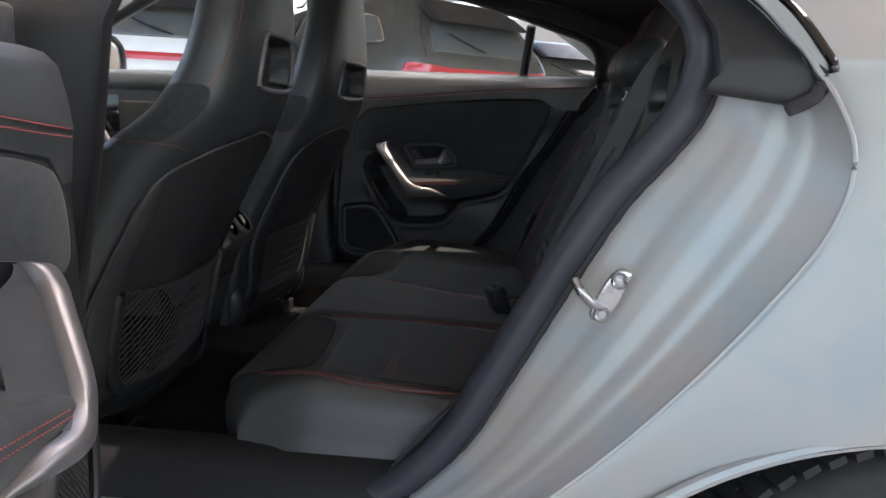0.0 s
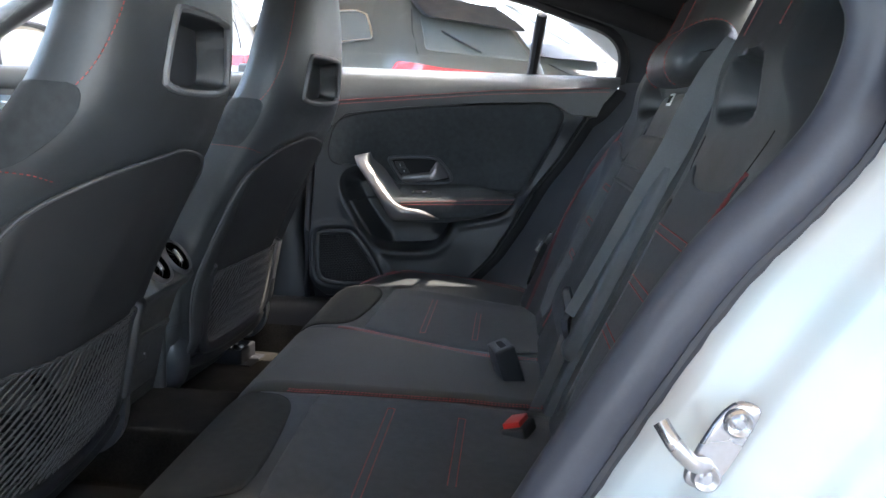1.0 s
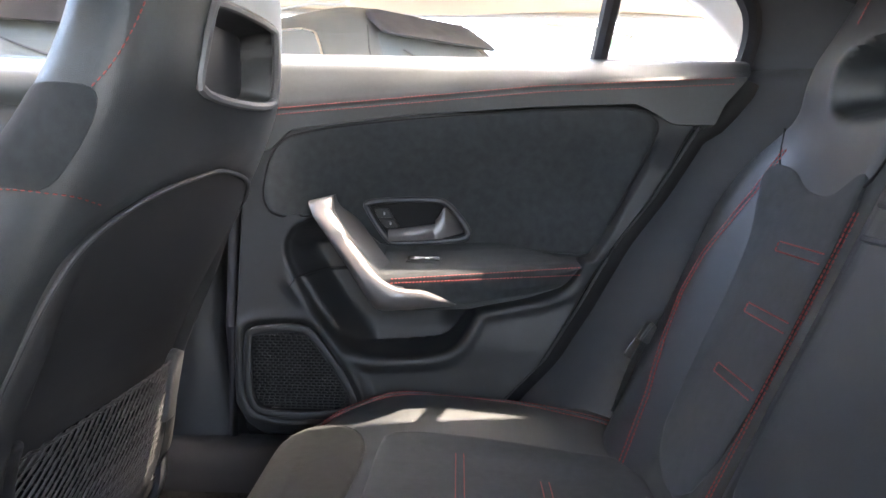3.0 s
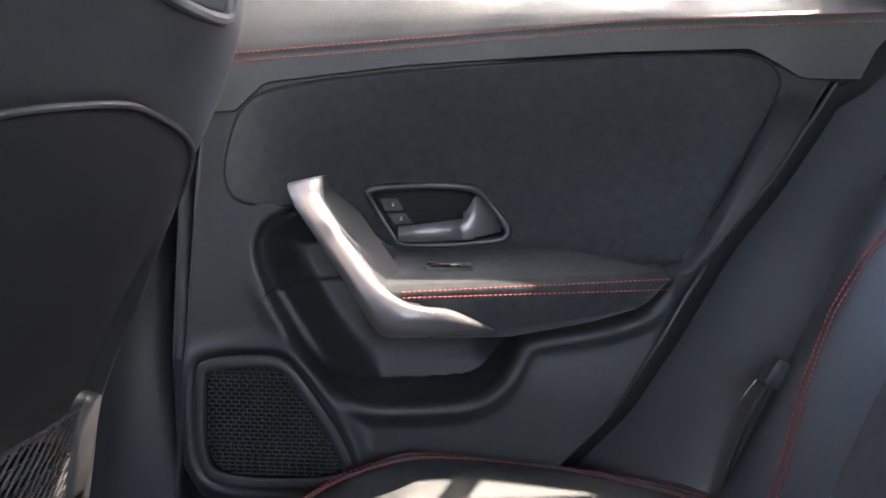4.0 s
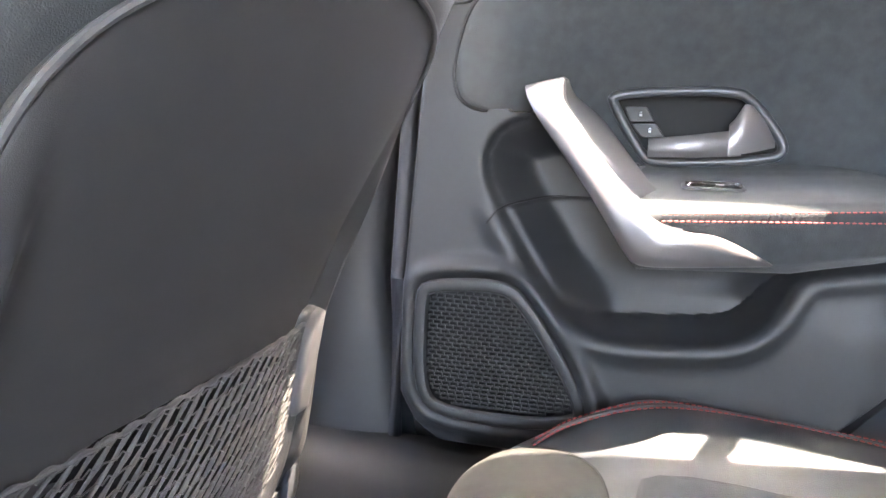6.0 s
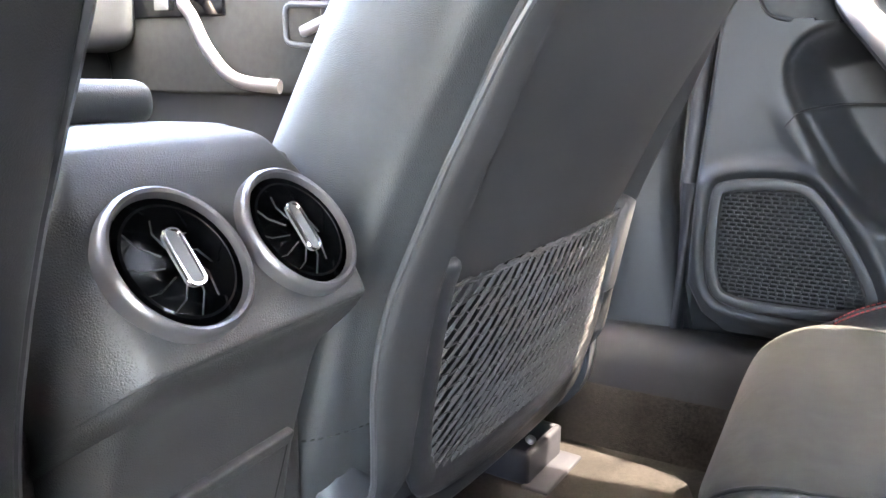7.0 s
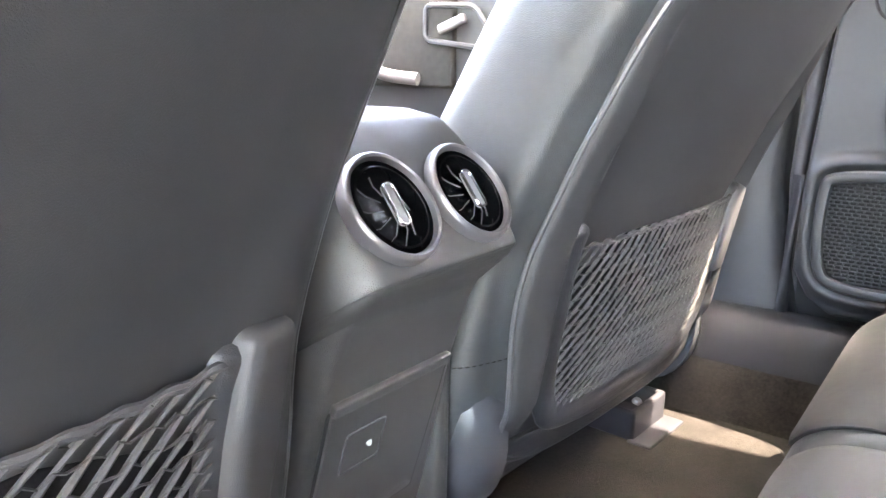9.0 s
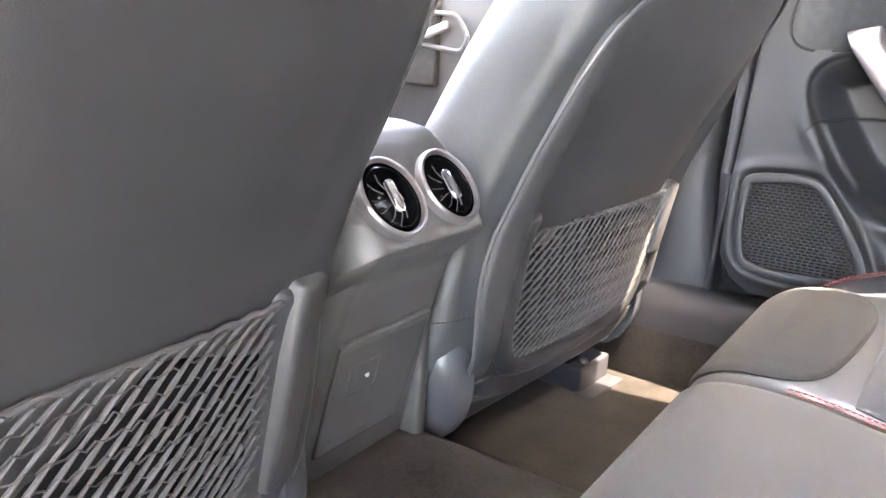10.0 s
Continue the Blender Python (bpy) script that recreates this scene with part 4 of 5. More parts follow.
OUTER_SEAM = [(.45, .530), (.578, .547), (.661, .570), (.733, .582), (.793, .574), (.846, .553), (.888, .541), (1.0, .535)]
for s in (-1, 1):
    inset = .050 if s > 0 else -.010          # the middle section stands towards the far door
    HOLE = rounded([(y + max(0, inset), z) for y, z in ((.245, .985), (.415, .985), (.43, 1.03), (.40, 1.085), (.27, 1.085), (.24, 1.03))], 2)
    ny, nz = 70, 120
    bm = bmesh.new()
    rows = []
    for i in range(nz):
        z = .43 + (1.30 - .43) * i / (nz - 1)
        y0 = table(z, [(.4, .196), (.94, .205), (1.05, .20), (1.2, .215), (1.30, .235)]) + (.088 if s > 0 else -.025)
        y1 = table(z, [(.4, .68), (.90, .68), (.98, .60), (1.05, .52), (1.12, .485), (1.22, .46), (1.30, .42)]) + max(0, inset) * float(sstep(.98, 1.06, z))
        ys = np.linspace(y0, y1, ny)
        dh = poly_dist(HOLE, ys, np.full(ny, z))
        row = []
        for j, y in enumerate(ys):
            e = min(y - y0, y1 - y, 1.305 - z)
            round_off = .03 * max(0.0, 1 - e / .03) ** 2
            q = back_point(s * y, z) + Vector((round_off + .06 * float(sstep(.002, -.02, dh[j])), 0, 0))
            row.append(bm.verts.new(q))
        rows.append(row)
    for i in range(nz - 1):
        for j in range(ny - 1):
            bm.faces.new((rows[i][j], rows[i + 1][j], rows[i + 1][j + 1], rows[i][j + 1]))
    rim = rows[0] + [rows[i][-1] for i in range(1, nz)] + rows[-1][-2::-1] + [rows[i][0] for i in range(nz - 2, 0, -1)]
    bk = [bm.verts.new(v.co + Vector((.10, 0, 0))) for v in rim]
    for k in range(len(rim)):
        n = (k + 1) % len(rim)
        bm.faces.new((rim[k], rim[n], bk[n], bk[k]))
    bm.faces.new(bk)
    part("backrest", bm, LEATHER, bench, "black leather backrest with integrated headrest", 60)
    y_in = .302 if s > 0 else .235
    fab = rounded([(y_in, .50), (.490, .50), (.502, .63), (.503, .80), (.528, .875), (.56, .93), (.50, .925), (.44, .895), (y_in + .06, .890), (y_in + .02, .93), (y_in, .90)], 2)
    part("suede_insert", patch(fab, lambda y, z, h: back_point(s * y, z, h), .003, 12, .008, back=False), SUEDE, bench, "black suede backrest insert")
    rows = []
    for z in (.822, .740, .658):
        rows.append([back_point(s * y, z - .006, .0038) for y in np.linspace(y_in + .008, .432, 40)])
        rows.append([back_point(s * y, z + .006, .0038) for y in np.linspace(y_in + .008, .432, 40)])
        rows.append([back_point(s * .432, z + q, .0038) for q in np.linspace(-.006, .006, 4)])
    for d in (0, .008):
        if s > 0:
            rows.append([back_point(s * table(z, OUTER_SEAM) + s * d, z, .0015) for z in np.linspace(.47, .95, 90)])
        if s > 0:
            rows.append([back_point(s * (.297 - d), z, .0015) for z in np.linspace(.50, .88, 90)])
    for y in (.262 + max(0, inset), .41 + max(0, inset)):
        rows.append([back_point(s * y, z, .002) for z in np.linspace(1.11, 1.27, 40)])
    for row in rows:
        part("stitching", stitches(row, r=.0012, length=.0050, gap=.0014), THREAD, bench, "red stitching", fix=False)
    if s < 0:
        cord = [back_point(s * table(z, OUTER_SEAM), z, .003) for z in np.linspace(.45, .93, 240)]
        part("piping", tube(cord, lambda t: .0026 + .0007 * math.sin(t * 480), 8), PIPERED, bench, "twisted red piping")
        arc = rounded([(.205, .50), (.255, .50), (.245, .62), (.252, .74), (.246, .84), (.222, .875), (.207, .84)], 2)
        part("leather_panel", patch(arc, lambda y, z, h: back_point(s * y, z, h), .005, 8, .008, back=False), LEATHER, bench, "black leather inner panel")
    k0 = .065 if s > 0 else 0
    line = spline([(.225 + k0, .965, 0), (.235 + k0, .92, 0), (.27 + k0, .890, 0), (.33 + k0, .880, 0), (.42 + k0 * .6, .885, 0), (.49 + k0 * .5, .92, 0), (.52 + k0, .98, 0)], 50)
    part("headrest_seam", tube([back_point(s * p.x, p.y, -.0005) for p in line], .0018, 6), DARK, bench)


def centre(u, v):
    z = .44 + .60 * u
    y = -.170 + .455 * v
    e = min(y + .170, .285 - y, 1.045 - z)
    return Vector((back_x(z) - .004 + .03 * max(0.0, 1 - e / .025) ** 2, y, z))


part("centre_backrest", sheet(centre, 60, 30, thick=(.10, 0, 0)), LEATHER, bench, "black leather centre backrest", 60)
arm = corners([(-.150, .560), (.222, .560), (.226, .62), (.226, .935), (.205, .952), (-.135, .950), (-.155, .935), (-.155, .62)], .022)
rest = part("folding_armrest", patch(arm, lambda y, z, h: Vector((back_x(z) - .004 - h, y, z + .4 * h)), .018, 10, .016), LEATHER, bench, "folded black leather armrest")
for z in (.886, .852):
    part("strap_bar", tube([Vector((back_x(z) - .024, y, z + .007)) for y in np.linspace(-.118, .212, 20)], .0036, 8), TRIM, rest)
bm = bmesh.new()


def pillow(u, v):
    a = 2 * math.pi * u
    y = -.140 + .312 * v
    k = max(.004, 1 - abs(2 * v - 1) ** 5) ** .45
    return Vector((.975 + .055 * k * math.cos(a) + .018 * math.sin(a), y, 1.100 + .056 * k * math.sin(a)))


hr = thing("centre_headrest", "black leather centre headrest with red stitching on rear bench", "headrest", at=(0, 0, 0))
bm = sheet(pillow, 40, 30, closed_u=True)
part("pad", bm, LEATHER, hr, "", 70)
for y in (-.072, .098):
    ring = [Vector((.975 + .0565 * math.cos(a) + .018 * math.sin(a), y, 1.100 + .0575 * math.sin(a))) for a in np.linspace(.3, 4.4, 60)]
    part("stitching", stitches(ring, r=.0011, length=.006, gap=.0025), THREAD, hr, "red stitching", fix=False)
tag = thing("child_seat_tag", "small printed label on bench backrest", "label", at=(0, 0, 0))
part("label_card", block((.002, .034, .024), (.957, .049, 1.024), .0005, 1, turn=(0, 22, 0)), WHITELABEL, tag)
for k in (-1, 0, 1):
    part("print", block((.001, .006, .014), (.9555, .049 + k * .009, 1.0245), 0, turn=(0, 22, 0)), DARK, tag)

# belts and buckles
belt = thing("seat_belt", "black centre seat belt hanging over the bench backrest", "seat belt", at=(0, 0, 0))
run = spline([(1.01, -.165, 1.11), (.977, -.156, 1.058), (.949, -.146, .991), (.927, -.152, .937), (.890, -.140, .854), (.842, -.116, .738), (.796, -.092, .628)], 50)


def strap(path, width, thick=.0016, across=(0, 1, 0)):
    path = [Vector(p) for p in path]
    ac = Vector(across).normalized() * width / 2

    def f(u, v):
        i = u * (len(path) - 1)
        k = min(int(i), len(path) - 2)
        return path[k].lerp(path[k + 1], i - k) + ac * (2 * v - 1) + Vector((-.0006 * math.sin(v * math.pi), 0, 0))
    return sheet(f, len(path), 8, thick=(thick, 0, thick))


part("webbing", strap(run, .046, across=(.80, -.42, -.40)), WEBBING, belt, "black woven webbing")
part("webbing", strap(spline([(.792, -.092, .62), (.772, -.105, .56), (.745, -.125, .49), (.722, -.145, .44)], 20), .030, across=(.9, .4, 0)), WEBBING, belt)
plate = corners([(-.050, -.004), (-.034, .060), (-.024, .058), (-.020, .014), (.034, .010), (.046, -.004), (.040, -.026), (-.030, -.030)], .006)
tip = Vector((.788, -.075, .618))
part("tongue", patch(plate, lambda a, b, h: tip + Vector((-.30, -.95, .0)) * a + Vector((-.28, .09, .95)) * b + Vector((-.90, .26, -.30)) * h, .007, 4, .005), RUBBER, belt, "black belt tongue guide")
part("tongue_tip", block((.004, .024, .040), tip + Vector((-.012, -.012, -.046)), .002, 2, turn=(0, 20, -20)), STEEL, belt, "steel belt tongue")


def buckle(at, turn, red, label):
    b = thing("belt_buckle", label, "seat belt buckle", "belt buckles", at=at, rz=turn)
    part("housing", block((.042, .060, .104), (0, 0, .044), .006, 3, turn=(0, -20, 0)), PLASTIC, b)
    part("slot", block((.012, .034, .004), (-.016, 0, .0925), .001, 1, turn=(0, -20, 0)), DARK, b)
    part("stalk", block((.016, .026, .06), (.04, 0, -.005), .004, 2, turn=(0, -50, 0)), DARK, b)
    if red:
        part("release_button", block((.030, .044, .012), (-.020, 0, .0955), .002, 2, turn=(0, -20, 0)), RED, b, "red release button")
    return b


buckle((.682, .008, .448), 20, False, "black belt buckle standing on bench cushion")
buckle((.716, -.250, .392), -20, True, "black belt buckle with red button on bench")
for y, z in ((.223, .478), (.51, .502)):
    iso = thing("belt_guide", "small black anchor with silver tip at bench fold", "anchor", "anchors", at=(.775, y, z - .02))
    part("sleeve", block((.045, .016, .022), (0, 0, 0), .005, 2, turn=(0, 25, -30)), TRIM, iso)
    part("tip", block((.008, .014, .014), (.018, -.010, .012), .002, 2, turn=(0, 25, -30)), WHITELABEL, iso)
outer = thing("seat_belt", "black outer seat belt beside bench backrest", "seat belt", at=(0, 0, 0))
part("webbing", strap(spline([(1.06, .60, 1.06), (.97, .625, .92), (.86, .63, .75), (.775, .63, .63), (.74, .64, .52)], 40), .046, across=(.5, 1, -.3)), WEBBING, outer, "black woven webbing")
part("tongue", block((.030, .020, .034), (.788, .622, .655), .005, 2, turn=(0, 30, 0)), PLASTIC, outer)
part("tongue_plate", block((.014, .003, .034), (.762, .628, .630), .001, 1, turn=(0, 35, 0)), CHROME, outer, "chrome tongue plate")

# ---------------------------------------------------------------- centre console with rear vents
console = thing("centre_console", "black centre console with two round rear air vents", "car console", at=(-.014, .008, .296))
CP = [(-.80, .70), (-.45, .715), (-.12, .728), (-.055, .726), (-.032, .714), (.002, .668), (.0255, .636), (.0245, .627), (.017, .617), (-.002, .598), (-.012, .580), (-.022, .552), (-.036, .51), (-.066, .40), (-.085, .33)]
CPTS = spline([(a, b, 0) for a, b in CP], 200)


def cons(u, v):
    p = CPTS[min(199, int(round(u * 199)))]
    w = table(p.y, [(.30, .125), (.52, .098), (.60, .092), (.66, .102), (.70, .100), (.72, .088), (.74, .07)])
    t = (2 * v - 1)
    k = abs(t)
    bend = .046 * max(0.0, (k - .74) / .26) ** 2.4
    n = Vector((-.75, 0, -.5)) if p.x > -.06 and p.y > .6 else (Vector((0, 0, -1)) if p.x <= -.06 and p.y > .6 else Vector((-1, 0, 0)))
    sgn = 1 if t > 0 else -1
    return Vector((p.x, sgn * w * (1 - (1 - k) ** 1.0), p.y - .30)) + n * bend


VN = Vector((math.cos(radians(37)), 0, math.sin(radians(37))))
bm = sheet(cons, 200, 101, thick=(-.03, 0, -.02))
holes = []
for f in bm.faces:
    for s in (-1, 1):
        d = f.calc_center_median() - Vector((.005, s * .0440, .372))
        if abs(d.dot(VN)) < .06 and (d - VN * d.dot(VN)).length < .0365:
            holes.append(f)
bmesh.ops.delete(bm, geom=holes, context="FACES")
body = part("console_body", bm, CONSOLE_LIT, console, "black grained console body", 60)
for s in (-1, 1):
    part("side_panel", block((.78, .02, .42), (-.44, s * .098, .20), .008), CONSOLE_LIT, console)
VN = Vector((math.cos(radians(37)), 0, math.sin(radians(37))))
for s in (-1, 1):
    c = Vector((.005, s * .0440, .672 - .30))
    ring = [(.0402, -.006), (.0402, .002), (.0393, .0044), (.0376, .0056), (.0359, .0046), (.0350, .001), (.0345, -.012)]
    vent = part("air_vent", lathe(ring, c, VN, 56), ALU, console, "satin silver vent ring")
    part("vent_bowl", lathe([(.0344, .001), (.0328, -.004), (.029, -.016), (0, -.018)], c, VN, 40), VENTBLACK, vent)
    part("vent_inner_ring", lathe([(.0312, -.003), (.0307, .0015), (.0292, .002), (.0287, -.004)], c, VN, 48), VENTBLACK, vent)
    a1 = VN.cross(Vector((0, 1, 0))).normalized()
    a2 = Vector((0, 1, 0))
    for k in range(9):
        a = 2 * math.pi * k / 9 + .35
        d0, d1 = a1 * math.cos(a) + a2 * math.sin(a), a1 * math.cos(a + .55) + a2 * math.sin(a + .55)
        # Greyer than the bowl, so each vane carries a painted gloss highlight.
        part("vane", tube([c + d0 * .009 + VN * .000, c + (d0 * .6 + d1 * .4) * .019 - VN * .004, c + d1 * .028 - VN * .010], .0006, 6, flat=.5, up=VN), PIPE, vent)
    pill = corners([(-.0150, -.0048), (.0150, -.0048), (.0150, .0048), (-.0150, .0048)], .0047, 6)
    part("tab_rim", tube([c + a1 * q + a2 * w + VN * .0050 for q, w in pill], .0011, 6, closed=True, up=VN), CHROME, vent, "chrome tab rim")
    part("tab", patch(pill, lambda q, w, h: c + a1 * q + a2 * w + VN * (.0035 + h), .0015, 4, .001), ALUGREY, vent, "grey vent tab")
FL = corners([(-.068, .526), (.068, .526), (.066, .396), (-.066, .396)], .004)


def flap_x(z):
    return -.0275 - (.537 - z) * .285


flap = part("flap", patch(FL, lambda y, z, h: Vector((flap_x(z) - .001 + h, y, z - .30)), .004, 4, .002), CONSOLE_LIT, console, "black socket flap")
part("flap_gap", tube([Vector((flap_x(z) + .0005, y * 1.012, z - .30)) for y, z in FL], .0014, 6, closed=True, up=(1, 0, 0)), DARK, flap)
part("flap_lip", block((.007, .136, .010), (-.0275, 0, .2275), .002, 3, turn=(0, 20, 0)), CONSOLE_LIT, flap)
SQ = corners([(-.045, .498), (-.001, .498), (-.001, .462), (-.045, .462)], .004)
sq = part("socket_door", tube([Vector((flap_x(z) + .0032, y, z - .30)) for y, z in SQ], .0008, 6, closed=True, up=(1, 0, 0)), TRIM, flap)
part("socket_symbol", lathe([(0, .001), (.003, .0008), (.003, 0)], (flap_x(.48) + .003, -.016, .180), (1, 0, .28), 12), WHITELABEL, flap)
tray = thing("console_tray", "wood and chrome console lid ahead of vents", "console lid", at=(-.014, .008, 0))
part("lid", block((.32, .16, .03), (-.30, 0, .735), .012, 4), LEATHER, tray)

# ---------------------------------------------------------------- floor, sills, pillars, roof
def floor_z(x, y):
    return .275 + .085 * float(sstep(.17, .11, abs(y))) + .085 * float(sstep(.625, .66, abs(y)))


floor = link("floor", sheet(lambda u, v: Vector((-1.2 + 1.6 * u, -.74 + 1.48 * v, floor_z(-1.2 + 1.6 * u, -.74 + 1.48 * v))), 60, 120, thick=(0, 0, -.03)), CARPET)
tagged(floor, "dark carpeted car floor with centre tunnel", "floor", kind="structure")
mat_thing = thing("floor_mat", "dark grey carpet floor mat with bound edge", "floor mat", "floor mats", at=(0, .40, .28))
MT = rounded([(-.30, -.20), (.12, -.20), (.16, -.16), (.16, .16), (.10, .20), (-.30, .20)], 2)
part("carpet", patch(MT, lambda x, y, h: Vector((x, y, .001 + h)), .006, 6, .006), CARPET, mat_thing)
copy_thing(mat_thing, pose(0, -.40, .28))

shell = thing("car_body", "iridescent white car body with open rear doorway", "car", at=(0, 0, 0))
for s in (-1, 1):
    def sill(u, v):
        x = -1.1 + 1.75 * u
        pr = [(.650, .335), (.655, .350), (.662, .385), (.680, .412), (.715, .420), (.765, .415), (.80, .38), (.81, .28)]
        q = pr[min(len(pr) - 1, int(round(v * (len(pr) - 1))))]
        return Vector((x, s * q[0], q[1]))
    part("sill_trim", sheet(sill, 30, 8, thick=(0, 0, -.02)), SILLP, shell, "black sill trim", 60)

    def pillar(u, v):
        z = .33 + 1.05 * u
        a = math.pi * v
        if s < 0:
            xe = table(z, [(.33, -.02), (.6, .02), (.7, .035), (.9, .068), (1.1, .092), (1.3, .118), (1.4, .13)]) + .02
            return Vector((xe - .085 + .085 * math.cos(a), s * (.79 - .62 * max(0, z - 1.08) - .045 * math.sin(a) ** .6), z))
        xc, w = table(z, [(.33, .00), (.60, .015), (1.0, .035), (1.4, .07)]), table(z, [(.33, .13), (.48, .085), (.60, .062), (1.0, .050), (1.4, .040)])
        yc = .79 - .62 * max(0, z - 1.08)
        return Vector((xc + w * math.cos(a) - .02, s * (yc - .045 * math.sin(a) ** .6), z))
    bp = part("pillar_trim", sheet(pillar, 50, 24, thick=(0, s * .01, 0)), PLASTIC, shell, "black centre pillar trim", 60)
    part("pillar_seam", tube([Vector((.045 * math.cos(a) + .0, s * (.79 - .0465 * math.sin(a) ** .6), .702)) for a in np.linspace(.3, 2.8, 16)], .001, 5), DARK, bp)

    # rubber door seal on the pillar and rear opening
    pts = [(.085, .40), (.085, .62), (.095, .83), (.10, 1.08)]
    if s > 0:
        part("door_seal", tube([Vector((a - .008, s * .755, b)) for a, b in pts], .010, 10), RUBBER, shell, "black rubber door seal")
        rear = [Vector((table(z, DOOR_EDGE) + .018 + .012 * float(sstep(.97, 1.0, z)), .768 - .02 * float(sstep(.97, 1.0, z)), z)) for z in np.linspace(.40, 1.06, 40)]
        part("door_seal", tube(rear, .022, 10), DARK, shell, "black rubber door seal")

    # lining behind the rear door and the rear pillar
    def quarter(u, v):
        z = .30 + 1.06 * u
        xa = table(z, [(.3, .49), (.42, .532), (.508, .602), (.554, .642), (.67, .716), (.791, .778), (.885, .842), (.99, .905), (1.067, .960), (1.14, .970), (1.19, .950), (1.222, .905), (1.252, .80), (1.287, .68), (1.345, .45), (1.37, .2)])
        ya = .735 if z < 1.08 else .775 - .62 * (z - 1.08)
        p0, p1, p2 = Vector((xa, ya + .03, z)), Vector((xa + .045, ya - .012, z)), Vector((xa + .16, ya - .075, z))
        p3 = Vector((max(xa + .3, 1.12), ya - .13, z))
        q = spline([p0, p1, p2, p3], 14)[min(13, int(round(v * 13)))]
        return Vector((q.x, s * q.y, q.z))
    part("quarter_lining", sheet(quarter, 70, 14, thick=(.0, s * .012, 0)), LINING, shell, "black rear quarter lining", 60)


def roof(u, v):
    x = -.42 + 1.58 * u
    t = 2 * v - 1
    zc = table(x, [(-.42, 1.385), (-.2, 1.41), (0, 1.42), (.4, 1.405), (.82, 1.335), (1.16, 1.25)])
    return Vector((x, .60 * t, zc - .045 * abs(t) ** 3))


part("headliner", sheet(roof, 40, 24, thick=(0, 0, .02)), HEADLINER, shell, "black headliner")
part("roof_skin", sheet(lambda u, v: roof(u, v) + Vector((0, 0, .035)), 40, 24, thick=(0, 0, .006)), PAINT, shell, "white roof")
part("parcel_shelf", block((.62, 1.2, .03), (1.42, 0, 1.0), .008), FABRIC, shell)
part("bulkhead", block((.04, 1.3, .72), (1.16, 0, .62), .008), FABRIC, shell)
part("boot_lid", sheet(lambda u, v: Vector((1.80 + .48 * u - .10 * (2 * v - 1) ** 2 * u, (2 * v - 1) * (.66 + .04 * u), 1.035 - .03 * u - .025 * (2 * v - 1) ** 4)), 12, 20, thick=(0, 0, -.01)), PAINT, shell, "white boot lid")
rear_glass = part("rear_window", sheet(lambda u, v: Vector((1.15 + .70 * u, (2 * v - 1) * (.58 + .05 * u), 1.255 - .22 * u - .02 * u * (1 - u) - .04 * abs(2 * v - 1) ** 3)), 14, 14, thick=(0, 0, .004)), GLASS, shell, "clear rear window")
rear_glass.visible_shadow = False
wind_glass = part("windscreen", sheet(lambda u, v: Vector((-.42 - .85 * u, (2 * v - 1) * (.62 + .12 * u), 1.39 - .40 * u - .05 * abs(2 * v - 1) ** 3 - .0 * u)), 14, 14, thick=(0, 0, .004)), GLASS, shell, "clear windscreen")
wind_glass.visible_shadow = False
part("scuttle", block((.5, 1.6, .05), (-1.45, 0, .95), .02), TRIM, shell)
part("bonnet", sheet(lambda u, v: Vector((-1.22 - 1.08 * u + .16 * (2 * v - 1) ** 2 * u, (2 * v - 1) * (.80 - .08 * u), .975 - .10 * u - .15 * u ** 3 - .05 * abs(2 * v - 1) ** 3)), 24, 24, thick=(0, 0, -.012)), PAINT, shell, "white bonnet")
part("front_bumper", sheet(lambda u, v: Vector((-2.36 + .20 * abs(2 * u - 1) ** 3 + .04 * v, (2 * u - 1) * .84, .18 + .55 * v)), 24, 12, thick=(.02, 0, 0)), PAINT, shell, "white front bumper")
part("radiator_grille", sheet(lambda u, v: Vector((-2.372 + .03 * abs(2 * u - 1) ** 2 + .03 * v, (2 * u - 1) * (.42 - .06 * v), .42 + .22 * v)), 14, 6, thick=(.008, 0, 0)), GLOSSB, shell, "black radiator grille")
part("rear_bumper", sheet(lambda u, v: Vector((2.30 - .20 * abs(2 * u - 1) ** 3 - .05 * v, (2 * u - 1) * .84, .22 + .78 * v)), 24, 12, thick=(-.02, 0, 0)), PAINT, shell, "white rear bumper")
for s in (-1, 1):
    def fender(u, v):
        x = -1.08 - 1.12 * u
        lo = .22
        if abs(x + 1.46) < .38:
            lo = .24 + .40 * math.sqrt(1 - ((x + 1.46) / .38) ** 2)
        hi = .93 - .20 * u ** 2
        return Vector((x, s * (.90 - .08 * u ** 3 - .06 * v ** 4), lo + (hi - lo) * v))
    part("front_wing", sheet(fender, 40, 14, thick=(0, -s * .012, 0)), PAINT, shell, "white front wing")
    part("headlamp", sheet(lambda u, v: Vector((-2.30 + .22 * u, s * (.60 + .235 * u), .60 + .10 * v + .02 * u)), 8, 5, thick=(.02, -s * .02, 0)), GLOSSB, shell, "dark headlamp")
    part("tail_lamp", sheet(lambda u, v: Vector((2.245 - .14 * u ** 2, s * (.52 + .32 * u), .80 + .10 * v)), 8, 5, thick=(-.02, 0, 0)), TAIL, shell, "red tail lamp")
